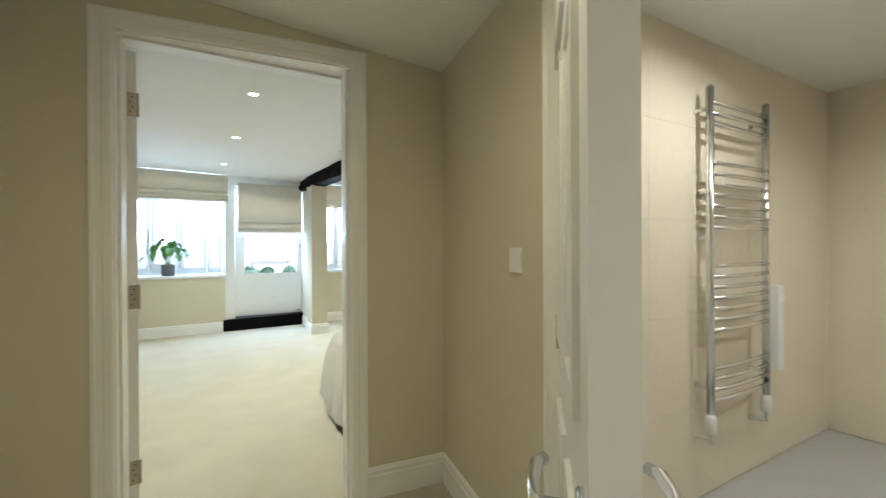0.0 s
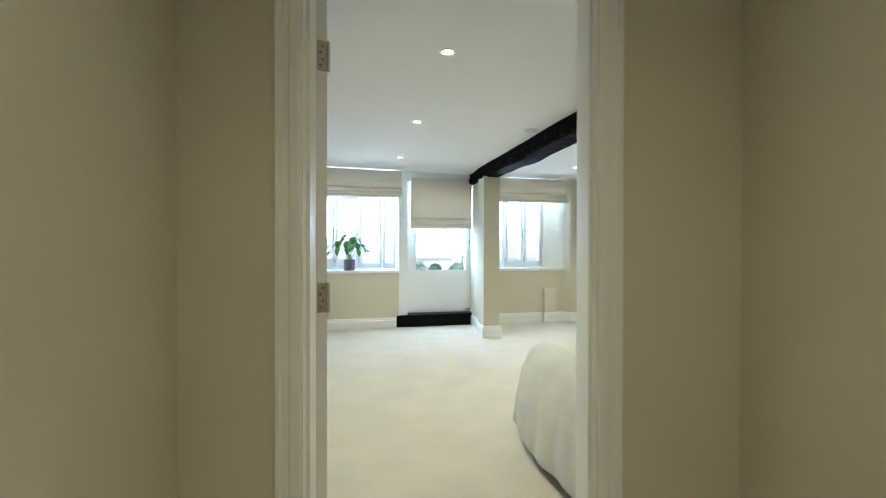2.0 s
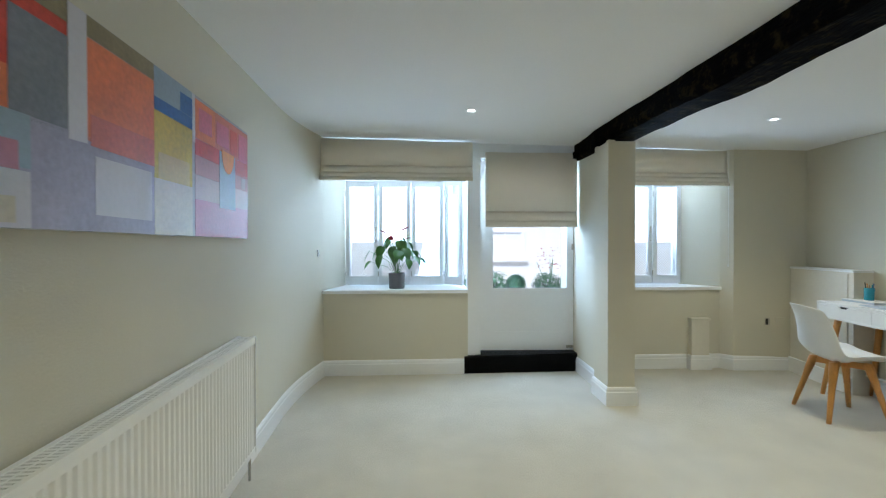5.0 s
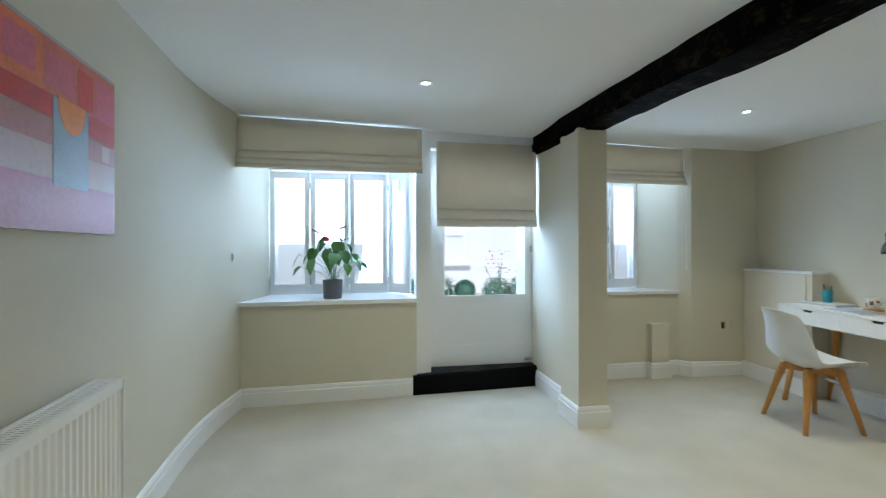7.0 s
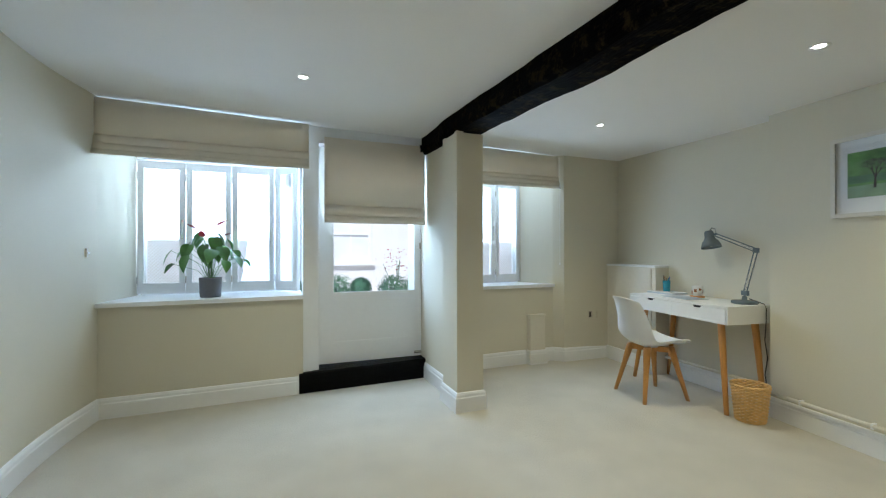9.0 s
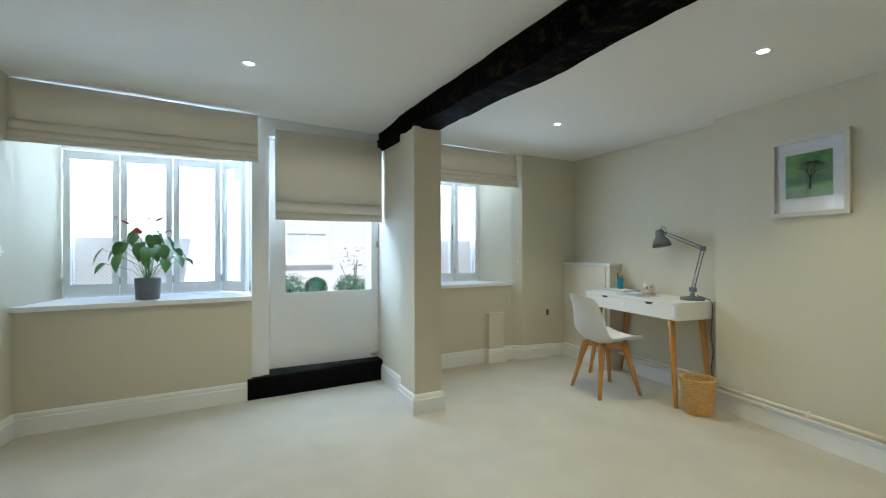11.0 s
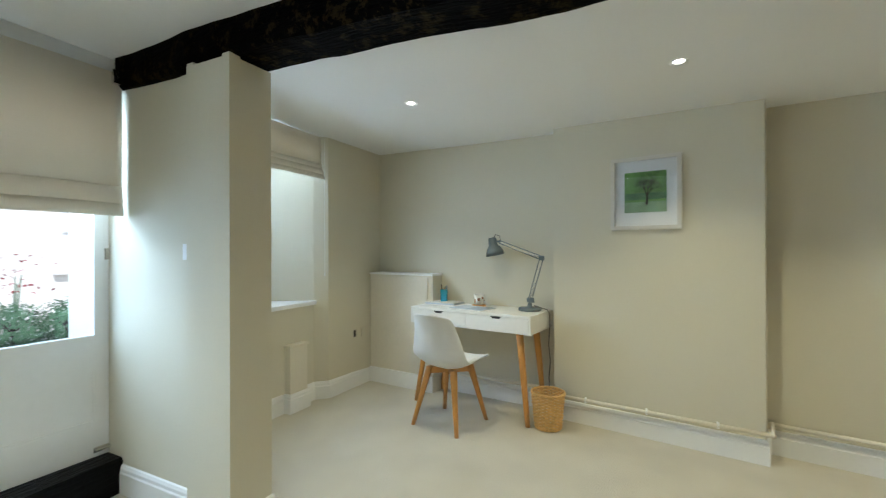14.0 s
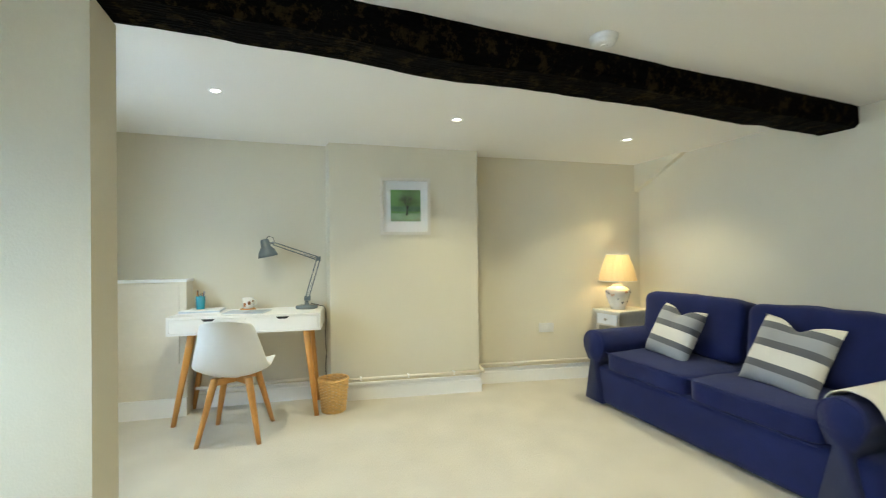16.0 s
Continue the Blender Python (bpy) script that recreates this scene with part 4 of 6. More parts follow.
for x in (0.25, RL - 0.25):
    part("wall_bracket", boxed(x, -0.04, 0.08, x + 0.03, 0.0, RH - 0.06), WHITE, rad)


# ---- pictures ----
def flat_paint(name, c, vary=0.25, big=6.0):
    return material(name, c, 0.42, grain=55, vary=vary, bump=0.12, big=big, spec=0.5)


PA = {
    "canvas": flat_paint("canvas_edge", (0.42, 0.40, 0.38), 0.1),
    "red": flat_paint("paint_red", (0.55, 0.05, 0.025)),
    "orange": flat_paint("paint_orange", (0.66, 0.17, 0.06)),
    "grey": flat_paint("paint_slate", (0.20, 0.21, 0.24)),
    "khaki": flat_paint("paint_khaki", (0.27, 0.22, 0.12)),
    "pale": flat_paint("paint_pale", (0.60, 0.57, 0.60), 0.06),
    "lilac": flat_paint("paint_lilac", (0.38, 0.35, 0.46), 0.2),
    "blue": flat_paint("paint_blue", (0.03, 0.12, 0.36)),
    "yellow": flat_paint("paint_yellow", (0.55, 0.40, 0.04), 0.3),
    "pink": flat_paint("paint_pink", (0.56, 0.13, 0.17), 0.25),
    "rose": flat_paint("paint_rose", (0.48, 0.20, 0.26), 0.15),
    "crimson": flat_paint("paint_crimson", (0.50, 0.045, 0.035), 0.25),
    "steel": flat_paint("paint_steel", (0.30, 0.37, 0.45), 0.15),
    "coral": flat_paint("paint_coral", (0.55, 0.14, 0.09), 0.25),
    "dusty": flat_paint("paint_dusty_rose", (0.42, 0.20, 0.17), 0.15),
    "blush": flat_paint("paint_blush", (0.48, 0.34, 0.32), 0.12),
    "ochre": flat_paint("paint_ochre", (0.55, 0.42, 0.15), 0.15),
    "maroon": flat_paint("paint_maroon", (0.16, 0.015, 0.012), 0.2),
    "sun": flat_paint("paint_sun", (0.75, 0.25, 0.03), 0.15),
    "cream": flat_paint("paint_cream", (0.58, 0.52, 0.40), 0.15),
}
PY0, PZ0, PW, PH = 3.285, 1.29, 1.59, 0.575
pt = thing("abstract_painting", "large unframed abstract canvas in red, orange, yellow and pink", "painting", pose(on_left(PY0), PY0, PZ0, 0, 0, ra))
part("canvas", boxed(0, -0.036, 0, PW, -0.003, PH), PA["canvas"], pt, bevel=0.003)
blocks = [
    ("red", 0, 0.0, 0.19, 1, 0), ("khaki", 0, 0.90, 0.19, 1, 1), ("grey", 0.085, 0.42, 0.19, 0.84, 1), ("orange", 0.02, 0.44, 0.085, 0.60, 1),
    ("lilac", 0, 0.0, 0.43, 0.44, 1), ("steel", 0.02, 0.23, 0.12, 0.44, 2), ("pale", 0.02, 0.0, 0.12, 0.22, 2), ("crimson", 0, 0.22, 0.022, 0.34, 3), ("rose", 0.05, 0.22, 0.10, 0.33, 3), ("cream", 0.055, 0.02, 0.095, 0.12, 3),
    ("pale", 0.19, 0.40, 0.232, 1, 2), ("orange", 0.232, 0.42, 0.43, 0.90, 1), ("coral", 0.24, 0.40, 0.43, 0.55, 2), ("khaki", 0.232, 0.90, 0.43, 1, 1), ("pale", 0.25, 0.08, 0.42, 0.36, 2),
    ("yellow", 0.43, 0, 0.60, 0.76, 1), ("cream", 0.43, 0.0, 0.60, 0.34, 2), ("ochre", 0.445, 0.34, 0.585, 0.50, 2), ("steel", 0.43, 0.80, 0.60, 1, 1), ("blue", 0.43, 0.74, 0.60, 0.82, 2), ("blue", 0.54, 0.82, 0.60, 0.95, 2), ("pale", 0.60, 0.66, 0.615, 1, 2),
    ("coral", 0.615, 0.70, 1, 0.98, 1), ("orange", 0.617, 0.70, 0.735, 0.975, 2), ("pink", 0.635, 0.76, 0.715, 0.93, 3), ("pink", 0.745, 0.74, 0.835, 0.92, 2), ("red", 0.846, 0.72, 0.905, 0.93, 2), ("pink", 0.915, 0.70, 0.995, 0.94, 2),
    ("crimson", 0.615, 0.58, 0.77, 0.70, 1), ("red", 0.64, 0.60, 0.69, 0.68, 2), ("crimson", 0.88, 0.56, 1, 0.70, 1), ("dusty", 0.615, 0.44, 1, 0.58, 1), ("blush", 0.94, 0.45, 0.975, 0.55, 2), ("blush", 0.615, 0.27, 1, 0.44, 1), ("rose", 0.615, 0, 1, 0.27, 1),
    ("steel", 0.765, 0.24, 0.885, 0.70, 3),
]
blocks += [("maroon", 0.0, 0.47 + 0.09 * k, 0.017, 0.51 + 0.09 * k, 2) for k in range(5)]
for nm, u0, v0, u1, v1, lv in blocks:
    bm = B()
    e = 0.006
    wv = [(u0 * PW, v0 * PH), (u1 * PW, v0 * PH + e * noise.noise((u1 * 9, v0 * 9, lv))), (u1 * PW - 0.3 * e, v1 * PH), (u0 * PW, v1 * PH - 0.3 * e)]
    y = -0.0364 - 0.0006 * lv
    a = [bm.verts.new((min(max(x, 0.001), PW - 0.001), y, min(max(z, 0.001), PH - 0.001))) for x, z in wv]
    b = [bm.verts.new((v.co.x, -0.0355, v.co.z)) for v in a]
    bm.faces.new(a)
    for i in range(4):
        bm.faces.new((a[i], b[i], b[(i + 1) % 4], a[(i + 1) % 4]))
    part("paint_block", bm, PA[nm], pt)
bm = B()
cx, cz, rr = 0.826 * PW, 0.71 * PH, 0.075
va = [bm.verts.new((cx + rr * math.cos(a), -0.0392, cz - rr * 1.35 * math.sin(a))) for a in [math.pi * i / 16 for i in range(17)]]
vb = [bm.verts.new((v.co.x, -0.037, v.co.z)) for v in va]
bm.faces.new(va)
for i in range(17):
    bm.faces.new((va[i], vb[i], vb[(i + 1) % 17], va[(i + 1) % 17]))
part("paint_block", bm, PA["sun"], pt, "orange half disc")

kd = (Vector(K1) - Vector(K0)).normalized()
fp = Vector(K0) + kd * ((4.932 - 4.518) / abs(kd.y))
GREEN = material("meadow_print", (0.15, 0.31, 0.075), 0.5, grain=18, vary=0.55, bump=0, big=5)
GREEN2 = material("meadow_print_dark", (0.11, 0.24, 0.10), 0.5, grain=24, vary=0.5, bump=0, big=7)
PALEG = material("meadow_print_pale", (0.25, 0.37, 0.20), 0.5, grain=14, vary=0.35, bump=0, big=6)
TWIG = material("printed_tree", (0.035, 0.02, 0.012), 0.6, grain=30, vary=0.3, bump=0)
pf = thing("framed_print", "framed print of a bare tree on a green meadow", "picture", pose(fp.x, fp.y, 1.385, 0, 0, math.degrees(math.atan2(kd.y, kd.x))))
FW, FH, fb = 0.432, 0.487, 0.026
for a in ((0, 0, FW, fb), (0, FH - fb, FW, FH), (0, fb, fb, FH - fb), (FW - fb, fb, FW, FH - fb)):
    part("frame_side", boxed(a[0], -0.026, a[1], a[2], -0.002, a[3]), FRAMEWOOD, pf, bevel=0.004)
part("mount", boxed(fb, -0.012, fb, FW - fb, -0.006, FH - fb), MOUNT, pf)
ix0, ix1, iz0, iz1 = 0.088, 0.345, 0.115, 0.385
pr = part("print", boxed(ix0, -0.0135, iz0, ix1, -0.012, iz1), GREEN, pf, "green meadow print")
part("print_ground", boxed(ix0, -0.0142, iz0, ix1, -0.0135, iz0 + 0.07), PALEG, pr)
part("print_hedge", boxed(ix0, -0.0142, iz0 + 0.085, ix1, -0.0135, iz0 + 0.13), GREEN2, pr)
bm = B()
rng = random.Random(4)
cx = (ix0 + ix1) / 2 + 0.01


def twig(p, a, ln, w, k):
    q = (p[0] + ln * math.sin(a), p[1] + ln * math.cos(a))
    n = (math.cos(a) * w, -math.sin(a) * w)
    vs = [bm.verts.new((x, -0.0148, z)) for x, z in ((p[0] - n[0], p[1] - n[1]), (p[0] + n[0], p[1] + n[1]), (q[0] + n[0] * 0.6, q[1] + n[1] * 0.6), (q[0] - n[0] * 0.6, q[1] - n[1] * 0.6))]
    bm.faces.new(vs)
    if k:
        for s in (-1, 1, 0.2):
            twig(q, a + s * (0.35 + 0.3 * rng.random()), ln * 0.72, w * 0.6, k - 1)


twig((cx, iz0 + 0.05), 0.05, 0.06, 0.008, 4)
part("print_tree", bm, TWIG, pr)
gp = part("glazing", boxed(fb, -0.0195, fb, FW - fb, -0.0175, FH - fb), GLASS, pf, "clear picture glass")
gp.visible_shadow = False


# ---- desk ----
da = math.degrees(math.atan2(0.99, 0.135))
desk = thing("writing_desk", "white lacquered writing desk with two drawers and oak legs", "desk", pose(3.31, 5.03, 0, 0, 0, da))
DW, DD, DZ = 1.062, 0.43, 0.785
part("desktop", boxed(0, -DD, DZ - 0.018, DW, 0, DZ), LACQUER, desk, bevel=0.003)
bm = B()
bbox(bm, 0.0, -DD, DZ - 0.132, 0.016, 0, DZ - 0.018)
bbox(bm, DW - 0.016, -DD, DZ - 0.132, DW, 0, DZ - 0.018)
bbox(bm, 0.016, -DD, DZ - 0.132, DW - 0.016, -DD + 0.014, DZ - 0.018)
bbox(bm, 0.016, -DD + 0.014, DZ - 0.132, DW - 0.016, 0.0, DZ - 0.118)
part("carcass", bm, LACQUER, desk)
for k in range(2):
    a = 0.018 + k * (DW - 0.036) / 2 + 0.0015
    b = a + (DW - 0.036) / 2 - 0.003
    mid = (a + b) / 2
    bm = B()
    z0, z1 = DZ - 0.117, DZ - 0.021
    bbox(bm, a, -0.014, z0, b, 0.001, z1 - 0.016)
    for e0, e1, t0, t1 in ((a, mid - 0.030, a, mid - 0.046), (mid + 0.030, b, mid + 0.046, b)):
        vs = [bm.verts.new(p) for p in ((e0, -0.014, z1 - 0.016), (e1, -0.014, z1 - 0.016), (t1, -0.014, z1), (t0, -0.014, z1), (e0, 0.001, z1 - 0.016), (e1, 0.001, z1 - 0.016), (t1, 0.001, z1), (t0, 0.001, z1))]
        for f in ((0, 1, 2, 3), (4, 5, 6, 7), (0, 1, 5, 4), (1, 2, 6, 5), (2, 3, 7, 6), (3, 0, 4, 7)):
            bm.faces.new([vs[i] for i in f])
    dr = part("drawer", bm, LACQUER, desk)
    # dark block behind the cut-out, its shade put into the colour
    part("notch_shade", boxed(mid - 0.047, -0.02, z1 - 0.017, mid + 0.047, -0.010, z1), DARK, dr, "dark inlay for the shade inside the finger notch")
for x, y, sx, sy in ((0.11, -0.06, -0.075, 0.035), (DW - 0.15, -0.06, 0.115, 0.035), (0.11, -DD + 0.06, -0.06, -0.02), (DW - 0.15, -DD + 0.06, 0.10, -0.02)):
    bm = B()
    rows = []
    for i in range(7):
        f = i / 6
        w, d = 0.026 - 0.010 * f, 0.018 - 0.005 * f
        cxx, cyy, z = x + sx * f, y + sy * f, (DZ - 0.132) * (1 - f)
        rows.append([bm.verts.new((cxx + w * p, cyy + d * q, z)) for p, q in ((-1, -0.5), (-0.6, -1), (0.6, -1), (1, -0.5), (1, 0.5), (0.6, 1), (-0.6, 1), (-1, 0.5))])
    for r, q in zip(rows, rows[1:]):
        for j in range(8):
            bm.faces.new((r[j], r[(j + 1) % 8], q[(j + 1) % 8], q[j]))
    bm.faces.new(rows[0])
    bm.faces.new(rows[-1][::-1])
    part("leg", bm, OAK, desk, smooth=True)


def on_desk(x, y):
    """x along the desk from its end by the chimney, y back from its front edge."""
    return desk.matrix_basis @ Vector((x, -y, DZ))


# desk lamp
b0 = on_desk(0.13, 0.30)
dl = thing("desk_lamp", "grey enamel spring-arm desk lamp, switched off", "desk lamp", pose(b0.x, b0.y, b0.z, 0, 0, da))
bm = B()
lathe(bm, [(0.085, 0), (0.088, 0.004), (0.088, 0.018), (0.082, 0.024), (0.03, 0.026), (0.018, 0.03), (0.016, 0.055)], 32)
part("base", bm, GREYMETAL, dl, smooth=True)
sh, el, hd = Vector((0.0, 0, 0.075)), Vector((-0.095, 0, 0.405)), Vector((0.262, 0, 0.535))
bm = B()
tube(bm, [(0, 0, 0.04), (0, 0, 0.08)], 0.008, 10)
bbox(bm, -0.03, -0.012, 0.062, 0.02, 0.012, 0.098)
part("pivot", bm, GREYMETAL, dl, bevel=0.003)
for dx in (-0.014, 0.014):
    bm = B()
    tube(bm, [sh + Vector((dx, 0, 0)), el + Vector((dx, 0, 0))], 0.0042, 8)
    part("lower_arm", bm, GREYMETAL, dl)
    bm = B()
    o = Vector((0, 0, dx))
    tube(bm, [el + o, hd + o * 0.8], 0.0042, 8)
    part("upper_arm", bm, GREYMETAL, dl)
for p, q, nm in ((sh.lerp(el, 0.06), sh.lerp(el, 0.42), "spring"), (el.lerp(hd, 0.05), el.lerp(hd, 0.34), "spring")):
    bm = B()
    ax = (q - p)
    u = Vector((0, 1, 0))
    v = ax.normalized().cross(u)
    for s in (-0.012, 0.012):
        tube(bm, [p + ax * (i / 60) + u * s + 0.0065 * (math.cos(i * 1.3) * u + math.sin(i * 1.3) * v) for i in range(61)], 0.0016, 5)
    part(nm, bm, CHROME, dl, "steel spring pair")
bm = B()
for y in (-0.012, 0.009):
    bbox(bm, el.x - 0.017, y, el.z - 0.018, el.x + 0.017, y + 0.003, el.z + 0.018)
tube(bm, [el + Vector((0, -0.016, 0)), el + Vector((0, 0.016, 0))], 0.010, 12)
part("elbow", bm, GREYMETAL, dl, bevel=0.001, seg=1)
hm = Matrix.Translation(hd + Vector((0.055, 0, -0.01))) @ pose(0, 0, 0, 0, 12, 0)
bm = B()
lathe(bm, [(0.074, -0.10), (0.076, -0.10), (0.070, -0.075), (0.058, -0.045), (0.042, -0.025), (0.036, -0.015), (0.034, 0.03), (0.027, 0.042), (0.010, 0.045)], 32, hm, cap=False)
lathe(bm, [(0.072, -0.099), (0.066, -0.075), (0.054, -0.046), (0.030, -0.025), (0.002, -0.024)], 32, hm, cap=False)
part("shade", bm, GREYMETAL, dl, "grey bell-shaped lamp shade", smooth=True)
bm = B()
lathe(bm, [(0.012, -0.024), (0.022, -0.05), (0.026, -0.068), (0.018, -0.084), (0.004, -0.09)], 16, hm)
part("bulb", bm, PORCELAIN, dl, smooth=True)
bm = B()
lk = [hd + Vector((-0.012, 0, 0.008)), hd + Vector((-0.004, 0, 0.045)), hd + Vector((0.03, 0, 0.058)), hd + Vector((0.05, 0, 0.035))]
tube(bm, lk, 0.0028, 6)
part("wire_loop", bm, DARK, dl)
bm = B()
tube(bm, [hd + Vector((-0.01, 0, 0)), hd + Vector((0.04, 0, 0.005))], 0.008, 8)
part("head_joint", bm, GREYMETAL, dl)
bm = B()
tube(bm, [(-0.03, -0.01, 0.04), (-0.08, -0.03, 0.022), (-0.130, -0.03, 0.010), (-0.147, -0.03, -0.02), (-0.150, -0.025, -0.10), (-0.142, -0.02, -0.25), (-0.150, -0.035, -0.38), (-0.143, -0.02, -0.50), (-0.150, -0.03, -0.62), (-0.145, -0.02, -0.72)], 0.0036, 6)
part("cable", bm, DARK, dl, "dark hanging cable", smooth=True)

# things on the desk
p0 = on_desk(0.93, 0.30)
pp = thing("pen_pot", "teal glass tumbler with pens", "pen pot", pose(p0.x, p0.y, p0.z + 0.022))
bm = B()
lathe(bm, [(0.030, 0), (0.034, 0.10), (0.031, 0.10), (0.027, 0.008)], 24, cap=False)
lathe(bm, [(0.030, 0), (0.028, 0.006)], 24)
part("tumbler", bm, BLUEGLASS, pp, smooth=True)
for k in range(5):
    bm = B()
    a = k * 1.3
    tube(bm, [(0.012 * math.cos(a), 0.012 * math.sin(a), 0.008), (0.027 * math.cos(a), 0.027 * math.sin(a), 0.125 + 0.012 * (k % 3))], 0.0036, 7)
    part("pen", bm, (BLUEGLASS, OAK, DARK, BROWN, PA["blue"])[k], pp)
nb = thing("notebook", "white notebook stack under the pen pot", "notebook", pose(p0.x - 0.02, p0.y + 0.0, p0.z, 0, 0, da + 4))
part("cover", boxed(-0.16, -0.10, 0.0, 0.13, 0.09, 0.004), MOUNT, nb, bevel=0.001, seg=1)
part("pages", boxed(-0.157, -0.097, 0.004, 0.127, 0.087, 0.017), PAPER, nb)
part("cover", boxed(-0.16, -0.10, 0.017, 0.13, 0.09, 0.021), MOUNT, nb, bevel=0.001, seg=1)
p1 = on_desk(0.56, 0.15)
mg = thing("magazine", "grey-blue magazine lying on the desk", "magazine", pose(p1.x, p1.y, p1.z, 0, 0, da - 6))
part("cover", boxed(-0.16, -0.105, 0.0055, 0.15, 0.105, 0.008), PAPER, mg, bevel=0.0008, seg=1)
part("pages", boxed(-0.158, -0.103, 0.0, 0.148, 0.103, 0.0055), MOUNT, mg)
part("cover_photo", boxed(-0.14, -0.085, 0.008, 0.0, 0.085, 0.0086), PA["steel"], mg)
p2 = on_desk(0.585, 0.31)
co = thing("wooden_coaster", "round wooden coaster under the mug", "coaster", pose(p2.x, p2.y, p2.z))
bm = B()
lathe(bm, [(0.055, 0), (0.058, 0.003), (0.058, 0.011), (0.055, 0.014)], 28)
part("disc", bm, OAK, co)
mu = thing("mug", "white mug with brown pattern", "mug", pose(p2.x, p2.y, p2.z + 0.014, 0, 0, da))
bm = B()
lathe(bm, [(0.030, 0), (0.038, 0.01), (0.043, 0.085), (0.040, 0.085), (0.034, 0.012)], 28, cap=False)
lathe(bm, [(0.030, 0.0), (0.034, 0.010)], 28)
cup = part("cup", bm, PORCELAIN, mu, smooth=True)
for k in range(7):
    a = k * 0.9
    bm = B()
    bbox(bm, -0.011, -0.001, -0.016, 0.011, 0.003, 0.016, m=pose(0.0405 * math.sin(a), -0.0405 * math.cos(a), 0.048 + 0.016 * ((k % 3) - 1), -4, 0, math.degrees(a)))
    part("pattern_patch", bm, BROWN, cup, bevel=0.002, seg=1)
bm = B()
tube(bm, [(-0.040, 0, 0.068), (-0.060, 0, 0.066), (-0.070, 0, 0.048), (-0.060, 0, 0.028), (-0.037, 0, 0.022)], 0.005, 8)
part("mug_handle", bm, PORCELAIN, mu, smooth=True)


# ---- chair ----
ch = thing("shell_chair", "white plastic shell chair with oak legs", "chair", pose(3.185, 5.595, 0, 0, 0, -10.2))
prof = [(0.235, 0.452, 0.19), (0.215, 0.460, 0.205), (0.15, 0.442, 0.225), (0.05, 0.418, 0.236), (-0.05, 0.410, 0.242), (-0.115, 0.422, 0.242), (-0.165, 0.458, 0.240), (-0.200, 0.53, 0.226), (-0.230, 0.63, 0.200), (-0.260, 0.73, 0.178), (-0.288, 0.795, 0.160), (-0.316, 0.822, 0.132)]
bm = B()
rows = []
for i, (dx, z, hw) in enumerate(prof):
    f = i / (len(prof) - 1)
    row = []
    for k in range(13):
        u = -1 + 2 * k / 12
        seat_up = (0.078 * min(1.0, i / 3) * max(0, 1 - max(0, f - 0.35) * 2.2)) * abs(u) ** 2.3
        fwd = 0.075 * max(0, min(1, (f - 0.40) * 3)) * abs(u) ** 2.2
        row.append(bm.verts.new((dx + fwd - (0.02 * u * u if i == 0 else 0), hw * u, z + seat_up - (0.03 * abs(u) ** 3 if i == len(prof) - 1 else 0))))
    rows.append(row)
for a, b in zip(rows, rows[1:]):
    for k in range(12):
        bm.faces.new((a[k], a[k + 1], b[k + 1], b[k]))
shell = part("shell", bm, PLASTIC, ch, smooth=True)
so = shell.modifiers.new("thick", "SOLIDIFY")
so.thickness, so.offset = 0.011, 0
sb = shell.modifiers.new("smooth", "SUBSURF")
sb.levels = sb.render_levels = 2
bm = B()
rows = []
for i in range(9):
    row = []
    for k in range(9):
        u, v = -1 + 2 * k / 8, -1 + 2 * i / 8
        q = max(abs(u), abs(v))
        row.append(bm.verts.new((0.045 + 0.15 * v, 0.17 * u, 0.426 + 0.022 * (1 - q ** 4) + 0.04 * abs(u) ** 2.3)))
    rows.append(row)
for a, b in zip(rows, rows[1:]):
    for k in range(8):
        bm.faces.new((a[k], a[k + 1], b[k + 1], b[k]))
pad = part("seat_pad", bm, PLASTIC, ch, "thin white seat pad", smooth=True)
so = pad.modifiers.new("thick", "SOLIDIFY")
so.thickness = 0.012
for sx, sy in ((1, 1), (1, -1), (-1, 1), (-1, -1)):
    bm = B()
    rows = []
    for i in range(6):
        f = i / 5
        r = 0.025 - 0.010 * f
        c = Vector(((0.105 + 0.088 * f) * sx, (0.105 + 0.085 * f) * sy, 0.412 * (1 - f)))
        rows.append([bm.verts.new((c.x + r * (1.25 if i < 2 else 1) * math.cos(a), c.y + r * math.sin(a), c.z)) for a in [2 * math.pi * j / 10 for j in range(10)]])
    for a, b in zip(rows, rows[1:]):
        for j in range(10):
            bm.faces.new((a[j], a[(j + 1) % 10], b[(j + 1) % 10], b[j]))
    bm.faces.new(rows[0])
    bm.faces.new(rows[-1][::-1])
    part("leg", bm, OAK, ch, smooth=True)
for a in (45, -45):
    bm = B()
    bbox(bm, -0.155, -0.015, 0.366, 0.155, 0.015, 0.409, m=pose(0, 0, 0.001 * a / 45, 0, 0, a))
    part("cross_bar", bm, OAK, ch, bevel=0.004)
bm = B()
lathe(bm, [(0.06, 0.400), (0.06, 0.408), (0.05, 0.412)], 20)
part("mount_plate", bm, PLASTIC, ch)

